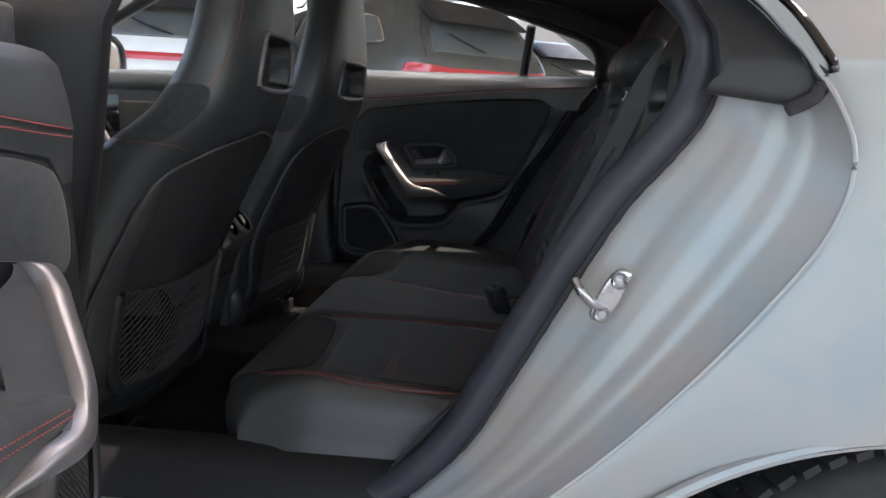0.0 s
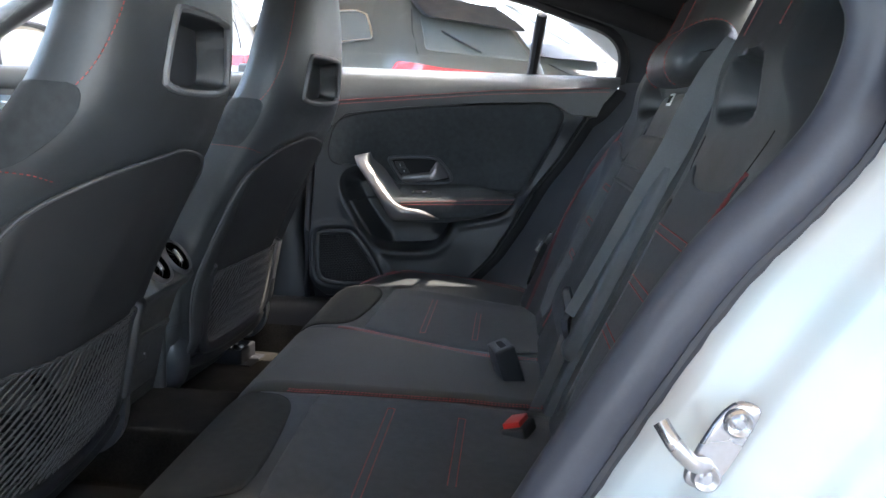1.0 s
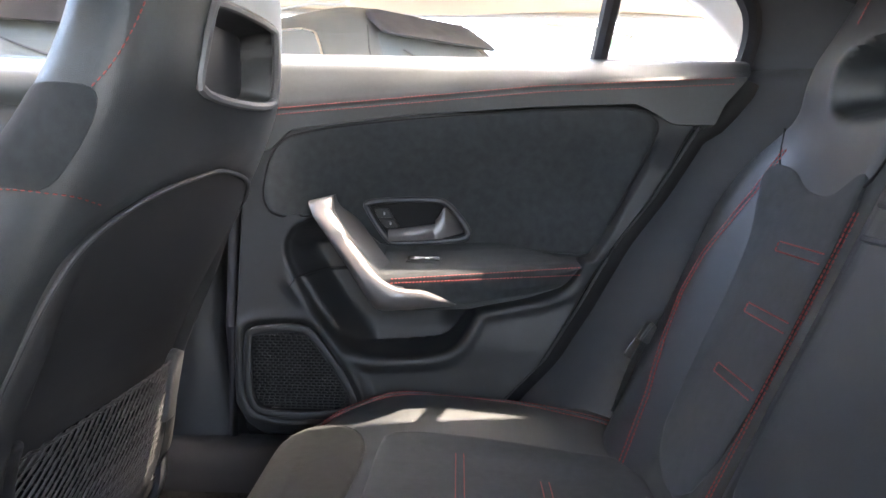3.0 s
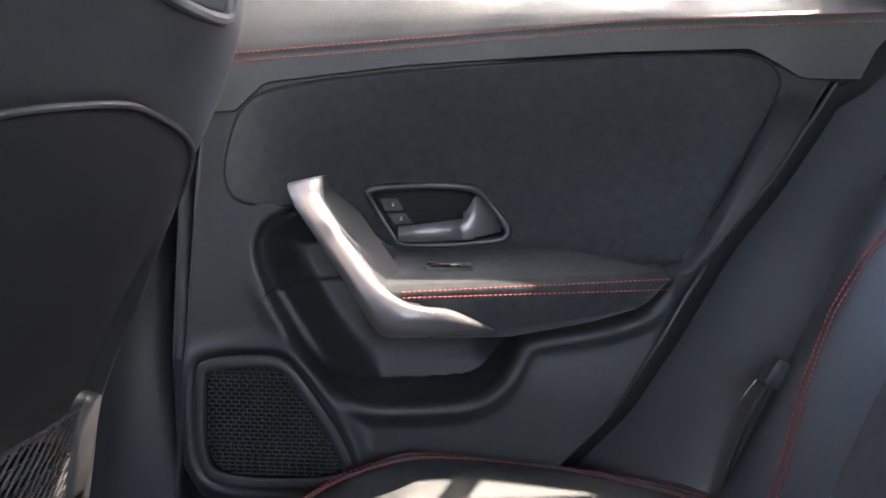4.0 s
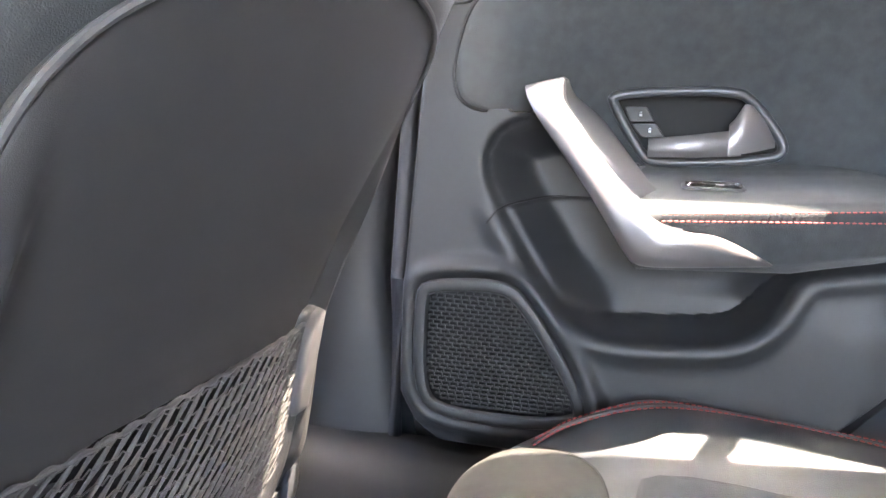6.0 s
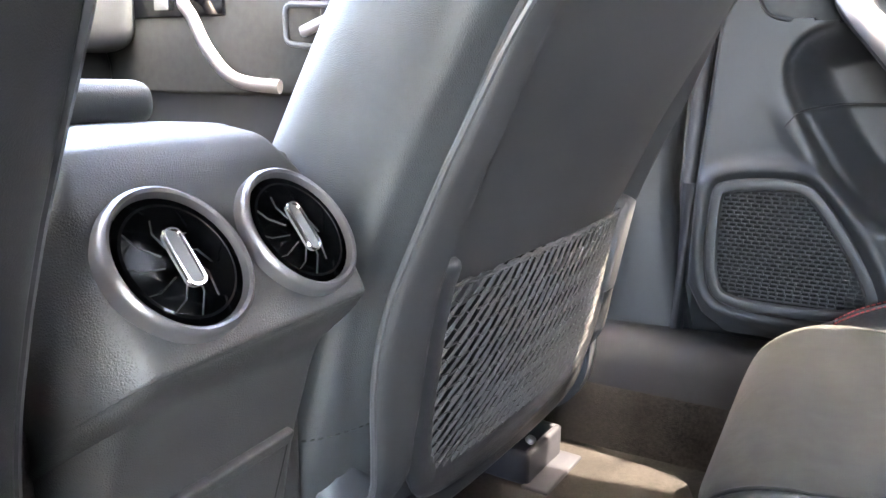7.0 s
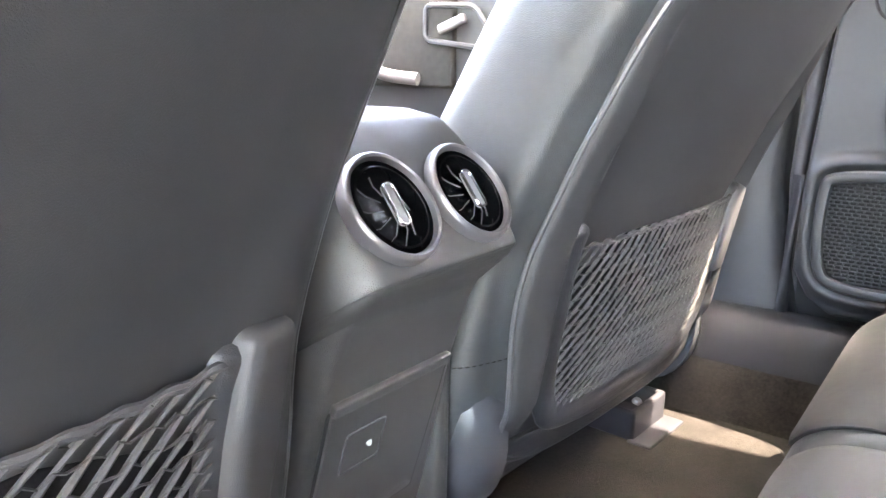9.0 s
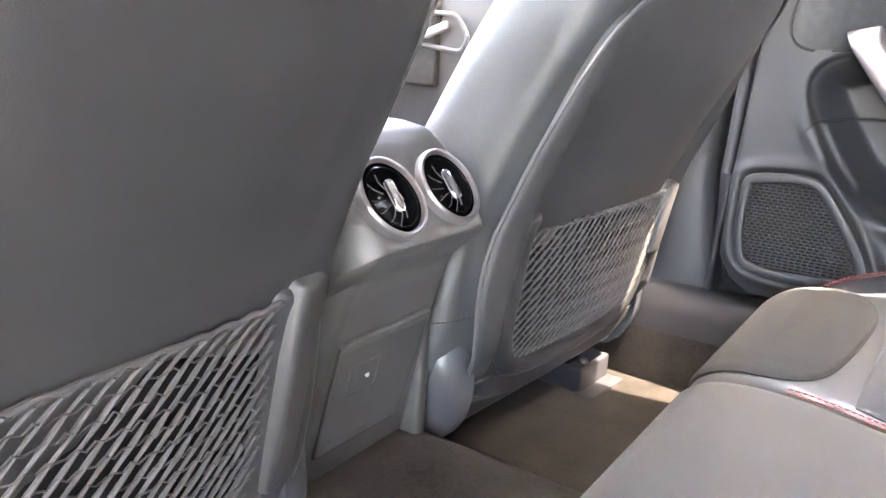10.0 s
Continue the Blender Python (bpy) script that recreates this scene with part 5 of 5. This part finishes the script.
for s in (-1, 1):
    part("pillar_cover", block((.24 if s > 0 else .14, .05, 1.0), (-.03 if s > 0 else -.09, s * .825, .60), .01), TRIM, shell, "black pillar cover")
    part("rocker", block((1.9, .12, .26), (-.25, s * .84, .22), .03), PAINT, shell, "white rocker panel")
    part("roof_rail", tube(spline([(-.42, s * .60, 1.36), (.2, s * .605, 1.375), (.5, s * .60, 1.345), (.82, s * .60, 1.28), (1.2, s * .62, 1.16), (1.7, s * .66, 1.03)], 30), .035, 10), HEADLINER, shell, "black roof rail lining")
    part("screen_pillar", tube([(-.42, s * .60, 1.36), (-.85, s * .70, 1.16), (-1.27, s * .75, .97)], .035, 10), TRIM, shell, "black windscreen pillar")
dash = thing("dashboard", "black dashboard under windscreen with padded top", "dashboard", at=(-1.05, 0, .5))
part("dash_top", block((.42, 1.44, .14), (-.05, 0, .36), .05, 4), LEATHER, dash)
part("dash_face", block((.20, 1.44, .34), (-.02, 0, .14), .04, 3), PLASTIC, dash)

# left flank: jamb, quarter panel, wheel arch
SEAL = [(.40, .335), (.533, .371), (.600, .425), (.652, .487), (.700, .575), (.748, .667), (.800, .765), (.854, .858), (.905, .920), (.945, .975), (.965, 1.03), (.967, 1.075), (.945, 1.131), (.86, 1.205), (.68, 1.28), (.45, 1.335)]
LIP = [(.46, .25), (.60, .335), (.70, .41), (.79, .486), (.875, .570), (.959, .667), (1.03, .760), (1.079, .836), (1.100, .90), (1.098, .955), (1.070, 1.01), (1.045, 1.04), (1.02, 1.075), (.95, 1.15), (.75, 1.27), (.48, 1.36)]
SP, LP = spline([(a, b, 0) for a, b in SEAL], 90), spline([(a, b, 0) for a, b in LIP], 90)


def jamb(u, v):
    i = min(89, int(round(u * 89)))
    a, b = SP[i], LP[i]
    up = max(0, a.y - 1.08) * .62
    prof = [(0, -.775), (.10, -.800), (.28, -.818), (.36, -.832), (.48, -.845), (.62, -.855), (.72, -.868), (.80, -.874), (.90, -.892), (.97, -.908), (1.0, -.9135)]
    y = float(np.interp(v, [p[0] for p in prof], [p[1] for p in prof]))
    return Vector((a.x + (b.x - a.x) * v, y + up, a.y + (b.y - a.y) * v))


part("door_jamb", sheet(jamb, 90, 40, thick=(.004, .008, 0)), PAINT, shell, "iridescent white door jamb", 60)
part("body_edge", tube([Vector((p.x, -.914 + max(0, p.y - 1.05) * .60, p.y)) for p in LP], .0038, 8), PAINT, shell, "folded body edge")
part("door_seal", tube([Vector((p.x - .018, -.772 + max(0, p.y - 1.08) * .62, p.y + .004)) for p in SP], .026, 16, flat=1.05, up=(0, 1, 0)), SEALM, shell, "black rubber door seal")
part("seal_lip", tube([Vector((p.x + .005, -.786 + max(0, p.y - 1.08) * .62, p.y - .006)) for p in SP], lambda t: .0062 + .0008 * math.sin(t * 900), 8), RUBBER, shell)
WHEEL = (1.27, .18)


def flank(u, v):
    i = min(89, int(round(u * 89)))
    b = LP[i]
    x = b.x + (2.1 - b.x) * v ** 1.2
    z = b.y
    if z < .62:
        dx = abs(x - WHEEL[0])
        if dx < .52:
            z = max(z, WHEEL[1] + .42 * math.sqrt(1 - (dx / .52) ** 2))
        else:
            z = b.y
    up = max(0, b.y - 1.05) * .60
    bulge = .03 * math.sin(math.pi * min(1, v * 1.3)) * float(sstep(.40, .62, z)) + .003 * float(sstep(0, .03, v))
    return Vector((x, -.912 - bulge + up + max(0, v - .5) * .25, z))


part("quarter_panel", sheet(flank, 90, 60, thick=(0, .012, 0)), PAINT, shell, "iridescent white quarter panel", 60)
part("quarter_panel", sheet(lambda u, v: Vector((flank(u, v).x, -flank(u, v).y, flank(u, v).z)), 90, 40, thick=(0, -.012, 0)), PAINT, shell, "iridescent white quarter panel", 60)
arch = [Vector((WHEEL[0] + .52 * math.cos(a), -.93, WHEEL[1] + .42 * math.sin(a))) for a in np.linspace(.1, math.pi - .1, 50)]
part("arch_lip", tube(arch, .010, 8), PAINT, shell)
bm = sheet(lambda u, v: Vector((WHEEL[0] + (.53 - .0 * v) * math.cos(math.pi * u), -.91 + .25 * v, WHEEL[1] + .43 * math.sin(math.pi * u))), 30, 4, thick=(0, 0, .01))
part("arch_liner", bm, DARK, shell)
C_TRIM = corners([(.925, 1.010), (1.03, .996), (1.042, .992), (1.062, 1.028), (1.035, 1.065), (.97, 1.15), (.88, 1.215), (.91, 1.14), (.94, 1.09), (.945, 1.03)], .008)
part("corner_trim", patch(C_TRIM, lambda x, z, h: Vector((x, -.868 + max(0, z - 1.05) * .60 - h - (x - .95) * .25, z)), .010, 6, .006), PLASTIC, shell, "black corner trim panel")
part("weatherstrip", tube(spline([Vector((x, -.905 + max(0, z - 1.05) * .60, z)) for x, z in ((1.02, .992), (1.052, 1.012), (1.048, 1.045), (1.0, 1.115), (.90, 1.19), (.75, 1.265))], 40), .010, 8), RUBBER, shell, "black weatherstrip")
part("chrome_strip", tube(spline([Vector((x, -.920 + max(0, z - 1.05) * .60, z)) for x, z in ((1.062, 1.035), (1.055, 1.055), (1.01, 1.122), (.91, 1.20), (.76, 1.275))], 40), .006, 8), GLOSSB, shell)

striker = thing("door_striker", "zinc door striker with two bolts on white jamb", "door striker", at=(.837, -.852, .737))
pl = rounded([(-.026, -.034), (.000, -.036), (.026, .022), (.030, .036), (.004, .040), (-.022, -.014)], 2)
part("plate", patch(pl, lambda x, z, h: Vector((x, -h, z)), .003, 4, .003), STEEL, striker)
part("loop", tube(spline([(-.010, -.004, -.014), (-.024, -.020, -.006), (-.040, -.024, .010), (-.050, -.016, .024)], 20), .0065, 10), STEEL, striker, "bent steel loop")
for x, z in ((.011, .023), (-.009, -.024)):
    part("bolt", lathe([(0, -.008), (.004, -.0078), (.0055, -.005), (.0095, -.0075), (.0115, -.0055), (.0115, 0)], (x, -.002, z), (0, 1, 0), 20), STEEL, striker)

TR = [(.20, -.10), (.27, -.115), (.305, -.108), (.322, -.09), (.327, -.05), (.327, .05), (.322, .09), (.305, .108), (.27, .115), (.20, .10)]
tyre = part("tyre", lathe(TR, (0, 0, 0), (0, 1, 0), 90), TYRE, shell, "black tyre with grooved tread")
tyre.location = (WHEEL[0], -.805, .245)
bm = bmesh.new()
for k in range(60):
    a = 2 * math.pi * k / 60
    for y in (-.075, -.03, .03, .075):
        block((.012, .036, .024), (.328 * math.cos(a), y, .328 * math.sin(a)), 0, turn=(0, -math.degrees(a), 12), bm=bm)
part("tyre_tread", bm, TYRE, tyre, fix=False)
part("rim", lathe([(.20, -.09), (.19, -.05), (.06, -.07), (0, -.07)], (0, 0, 0), (0, 1, 0), 40), STEEL, tyre, "alloy rim")
for x, y, turn in ((WHEEL[0], .805, 180), (-1.46, -.805, 0), (-1.46, .805, 180)):
    wheel = tyre.copy()
    scene.collection.objects.link(wheel)
    wheel.location = (x, y, .245)
    wheel.rotation_euler = (0, 0, radians(turn))
    for sub in tyre.children:
        twin = sub.copy()
        scene.collection.objects.link(twin)
        twin.parent = wheel

# left rear door stands open, right front door closed ahead of it
left_door = build_rear_door(-1, "open rear door with black suede trim and silver grab handle")
left_door.matrix_basis = pose(.055, -.93, HINGE[2] - .065, 0, 0, -79)


def build_front_door(s, label):
    """A closed front door; only its inner side shows between pillar and seats."""
    door = thing("front_door", label, "car door", "front doors", at=(-.80, s * .80, .40))
    part("lower_trim", block((1.46, .05, .62), (0, -s * .05, .30), .02, 3), PLASTIC, door)
    part("shoulder_pad", tube([(-.70, -s * .05, .618), (.0, -s * .05, .626), (.70, -s * .05, .632)], .034, 14, up=(0, 1, 0), flat=1.2), LEATHER, door, "black leather door shoulder")
    # Insert uses the shaded suede copy, so its darkness is painted in.
    part("insert", block((.70, .016, .24), (-.05, -s * .08, .44), .007, 3), SUEDE_SHADED, door, "black suede door insert")
    part("outer_skin", sheet(lambda u, v: Vector((-.29 + 1.03 * u, s * (.02 + .085 * math.sin(math.pi * min(1, .25 + v * .62))), -.07 + .72 * v)), 12, 14, thick=(0, -s * .02, 0)), PAINT, door, "iridescent white door skin")
    pull = spline([(.03, -s * .08, .50), (.045, -s * .12, .475), (.066, -s * .12, .445), (.10, -s * .12, .39), (.155, -s * .12, .346), (.24, -s * .11, .335)], 40)
    part("release_lever", block((.06, .014, .018), (.30, -s * .092, .43), .005, 3, turn=(0, -20, 0)), ALU, door, "satin silver release lever")
    rim = [(.30 + x, -s * .090, .43 + z) for x, z in corners([(-.060, -.026), (.060, -.040), (.075, -.010), (.045, .030), (-.060, .034)], .014, 5)]
    part("handle_bezel", tube(rim, .005, 8, closed=True, up=(0, 1, 0)), TRIM, door, "black handle bezel")
    part("grab_handle", tube(pull, .009, 10, up=(0, 1, 0), flat=1.3), ALU, door, "satin silver grab handle")
    panel = part("seat_switch_panel", block((.26, .010, .13), (-.02, -s * .087, .515), .004, 3), GLOSSB, door, "gloss black switch panel")
    for x, z, w in ((-.09, .555, .03), (.0, .558, .05), (-.04, .525, .06), (-.04, .505, .07), (-.03, .475, .035)):
        part("seat_switch", block((w, .012, .007 if z > .48 else .026), (x, -s * .094, z), .002, 2), CHROME, panel, "silver seat switch")
    pane = part("window_glass", sheet(lambda u, v: Vector((-.62 + (1.30 - .35 * v) * u + .35 * v, s * (.0 - .19 * v), .66 + .30 * v)), 8, 6, thick=(0, s * .004, 0)), GLASS, door, "clear side glass")
    pane.visible_shadow = False
    return door


build_front_door(1, "closed front door with silver handle and black trim")
build_front_door(-1, "closed front door beside driver with black trim")
mirror = thing("wing_mirror", "white wing mirror with black rim outside front window", "wing mirror", at=(-.93, 1.0, 1.11))
oval = [(.175 * math.copysign(abs(math.cos(a)) ** .8, math.cos(a)), .100 * math.copysign(abs(math.sin(a)) ** .8, math.sin(a))) for a in (2 * math.pi * k / 40 for k in range(40))]


def shell_point(u, v):
    y, z = oval[int(round(u * 40)) % 40]
    k = math.cos(v * math.pi / 2)
    return Vector((.02 - .10 * math.sin(v * math.pi / 2), y * k, z * k))


part("housing", sheet(shell_point, 40, 10, closed_u=True), PAINT, mirror, "white mirror housing")
part("rim", tube([Vector((.02, y, z)) for y, z in oval], .008, 8, closed=True, up=(1, 0, 0)), RUBBER, mirror, "black mirror rim")
part("mirror_glass", patch([(y * .96, z * .96) for y, z in oval], lambda y, z, h: Vector((.014 + h, y, z)), .002, 4, .002), CHROME, mirror, "mirror glass")
part("arm", block((.05, .16, .035), (0, -.13, -.06), .01), GLOSSB, mirror)

# ---------------------------------------------------------------- outside: ground, parked cars, shade roofs
ground = link("ground", sheet(lambda u, v: Vector((-600 + 1200 * u, -600 + 1200 * v, -.05)), 3, 3, thick=(0, 0, -.2)), CONCRETE)
tagged(ground, "pale sunlit concrete car park ground", "ground", kind="structure")


deck = link("pavement", sheet(lambda u, v: Vector((-40 + 80 * u, 2.6 + 8.4 * v, .33)), 3, 3, thick=(0, 0, -.40)), CONCRETE)
tagged(deck, "raised concrete parking bay with kerb", "pavement", kind="structure")


def build_suv(name, label, paint, at, rz, scale=1.0):
    """An estate or off-roader; x runs forward from its tail, y to its left."""
    car = thing(name, label, "car", "parked cars", at=at, rz=rz)
    ZS = [.26, .34, .50, .70, .88, 1.00, 1.06, 1.12, 1.22, 1.32, 1.40, 1.45, 1.475]
    WID = [.84, .90, .94, .955, .955, .945, .925, .89, .83, .765, .70, .62, .50]
    TAILX = [.16, .08, .02, .0, .0, .02, .05, .09, .18, .28, .37, .46, .62]
    FRONT = [4.45, 4.55, 4.60, 4.60, 4.5, 3.95, 3.55, 3.38, 3.10, 2.82, 2.55, 2.35, 2.1]
    R = .27

    def at_z(z, col):
        return float(np.interp(z, ZS, col))

    def lift(z):
        return z if z < .95 else .95 + (z - .95) * 1.32

    def tail(y, z, h=0.0):
        w = at_z(z, WID)
        s = max(0.0, min(.995, (abs(y) - (w - R)) / R))
        t = 1 - math.sqrt(1 - s)
        return Vector((at_z(z, TAILX) + R * t * t - h, y, lift(z))) * scale

    def flank(x, z, h, sd):
        w = at_z(z, WID)
        s = max(0.0, min(1.0, 1 - (x - at_z(z, TAILX)) / R))
        return Vector((x, sd * (w - R * (1 - math.sqrt(1 - s)) ** 2 * (1 if s > 0 else 0) + h), lift(z))) * scale
    bm = bmesh.new()
    rings = []
    for k in range(40):
        z = ZS[0] + (ZS[-1] - ZS[0]) * (1 - (1 - k / 39) ** 1.2)
        w, x0, x1 = at_z(z, WID), at_z(z, TAILX), at_z(z, FRONT)
        rings.append([bm.verts.new(Vector((x, y, lift(z))) * scale) for x, y in corners([(x0, -w), (x0, w), (x1, w * .92), (x1, -w * .92)], R, 10)])
    for a, b in zip(rings, rings[1:]):
        for k in range(len(a)):
            n = (k + 1) % len(a)
            bm.faces.new((a[k], a[n], b[n], b[k]))
    bm.faces.new(rings[0])
    bm.faces.new(rings[-1])
    body = part("body", bm, paint, car, "", 50)
    tg = corners([(-.66, 1.075), (.66, 1.075), (.60, 1.19), (.55, 1.30), (-.55, 1.30), (-.60, 1.19)], .05)
    part("rear_glass", patch(tg, tail, .006, 6, .01), TINT, car, "tinted rear glass")
    sp = corners([(-.60, 1.275), (.60, 1.275), (.58, 1.38), (.50, 1.44), (-.50, 1.44), (-.58, 1.38)], .04)
    part("spoiler", patch(sp, lambda y, z, h: tail(y, z, h + .04 + .75 * max(0, 1.40 - z)), .03, 5, .02), RUBBER, car, "black roof spoiler")
    lb = corners([(-.93, .93), (-.90, .995), (-.5, .975), (.5, .975), (.90, .995), (.93, .93), (.85, .90), (.4, .915), (-.4, .915), (-.85, .90)], .02)
    part("lamp_bar", patch(lb, lambda y, z, h: tail(y, z, h), .012, 10, .008), TAIL, car, "red light bar")
    part("wiper", tube([tail(.02, 1.10, .03), tail(.22, 1.15, .03), tail(.40, 1.21, .03)], .010, 6), RUBBER, car)
    for k in (-1, 1):
        part("tailgate_gap", tube([tail(k * y, z, .001) for y, z in ((.60, 1.33), (.70, 1.19), (.74, 1.06), (.72, .95), (.66, .80), (.62, .66))], .005, 6), DARK, car)
    part("bumper_cladding", tube([tail(y, .52, -.01) for y in np.linspace(-.93, .93, 40)], .075, 10), TRIM, car, "black bumper cladding")
    for s in (-1, 1):
        sl = corners([(.44, 1.135), (.50, 1.19), (.66, 1.30), (.85, 1.335), (1.16, 1.345), (1.16, 1.12)], .035)
        part("quarter_window", patch(sl, lambda x, z, h: flank(x, z, h, s), .006, 5, .01), TINT, car, "tinted quarter window")
        part("window_trim", tube([flank(x, z, .008, s) for x, z in sl], .010, 6, closed=True), CHROME, car, "chrome window trim")
        for dl in ([(1.22, 1.12), (1.17, 1.35), (1.95, 1.375), (2.02, 1.11)], [(2.09, 1.11), (2.02, 1.375), (2.38, 1.36), (2.95, 1.17), (2.95, 1.10)]):
            part("side_window", patch(corners(dl, .03), lambda x, z, h: flank(x, z, h, s), .006, 5, .01), TINT, car, "tinted side window")
        part("roof_rail", tube([Vector((x, s * .62, lift(1.495 if .6 < x < 2.2 else 1.46))) * scale for x in (.5, .6, .9, 1.5, 2.1, 2.2, 2.3)], .014, 8), GALV, car, "silver roof rail")
        for x in (.85, 3.65):
            part("wheel", lathe([(0, .10), (.18, .10), (.24, .12), (.33, .11), (.35, .06), (.35, -.06), (.30, -.1)], Vector((x, s * .86, .36)) * scale, (0, s, 0), 30), TYRE, car)
    return car


build_suv("parked_suv", "grey parked off-roader with red light bar", GREYCAR, (.44, 5.0, .36), 138, .97)
build_suv("parked_suv", "grey parked off-roader behind the nearer one", GREYCAR, (1.55, 9.3, .36), 125, 1.0)
build_suv("parked_suv", "white parked off-roader with red light bar", WHITECAR, (-2.25, 4.55, .40), 112, .97)
build_suv("parked_suv", "blue parked car in the row behind", BLUECAR, (-4.0, 8.6, .36), 100, 1.0)

shade_near = thing("shade_roof", "beige cloth shade roof over the parked cars", "shade roof", "shade roofs", at=(0, 0, -.05))
part("cloth", sheet(lambda u, v: Vector((-12 + 28 * u, 2.9 + 6.8 * v, 3.05 - .30 * v + .04 * math.sin(u * 40))), 60, 6, thick=(0, 0, -.01)), SHADE, shade_near, "beige shade cloth")
for x in (-9.5, -5.5, 6.5, 10.5):
    part("post", tube([(x, 9.5, .38), (x, 9.5, 2.78)], .06, 10), GALV, shade_near, "galvanised post")
for y in (3.0, 6.2, 9.6):
    part("beam", tube([(-12, y, 3.02 - .30 * (y - 2.9) / 6.8), (16, y, 3.02 - .30 * (y - 2.9) / 6.8)], .045, 8), GALV, shade_near, "galvanised beam")
# Unseen roof, placed to keep sun off the open door and jamb.
shade_left = thing("shade_roof", "unseen beige cloth shade roof over the open door", "shade roof", "shade roofs", at=(0, 0, -.05))
part("cloth", sheet(lambda u, v: Vector((-7 + 15 * u, -6.5 + 6.0 * v, 3.0 + .2 * v + .04 * math.sin(u * 20))), 40, 6, thick=(0, 0, -.01)), SHADE, shade_left, "beige shade cloth")
for x in (-6, 7):
    part("post", tube([(x, -6.2, 0), (x, -6.2, 3.0)], .06, 10), GALV, shade_left, "galvanised post")
part("beam", tube([(-7, -6.2, 2.98), (8, -6.2, 2.98)], .045, 8), GALV, shade_left)

shade = thing("shade_roof", "beige cloth shade roof on galvanised steel posts", "shade roof", "shade roofs", at=(0, 0, -.05))
part("cloth", sheet(lambda u, v: Vector((-8 + 30 * u, 13 + 7 * v, 3.1 + 1.1 * v + .12 * math.sin(u * 60))), 60, 8, thick=(0, 0, -.02)), SHADE, shade, "beige shade cloth")
for x in range(-8, 23, 5):
    part("post", tube([(x, 13.2, 0), (x, 13.2, 3.1)], .07, 10), GALV, shade, "galvanised post")
    part("rafter", tube([(x, 13.0, 3.0), (x, 20, 4.1)], .05, 8), GALV, shade)
    part("brace", tube([(x, 13.2, 2.2), (x + 1.6, 13.2, 3.05)], .035, 8), GALV, shade)
    part("brace", tube([(x, 13.2, 2.2), (x - 1.6, 13.2, 3.05)], .035, 8), GALV, shade)
part("beam", tube([(-8, 13.1, 3.08), (22, 13.1, 3.08)], .05, 8), GALV, shade, "galvanised beam")
wall = link("wall_north", block((60, .3, 3.6), (4, 22, 1.9), .01), WALLM)
tagged(wall, "cream rendered boundary wall of the car park", "wall", kind="structure")
sign = thing("exit_sign", "small green sign hung on shade roof", "sign", at=(3.2, 12.98, 2.75))
part("board", block((.22, .03, .30), (0, 0, 0), .005), GREENSIGN, sign)
part("hanger", tube([(0, .05, .12), (0, .08, .30)], .012, 6), GALV, sign)
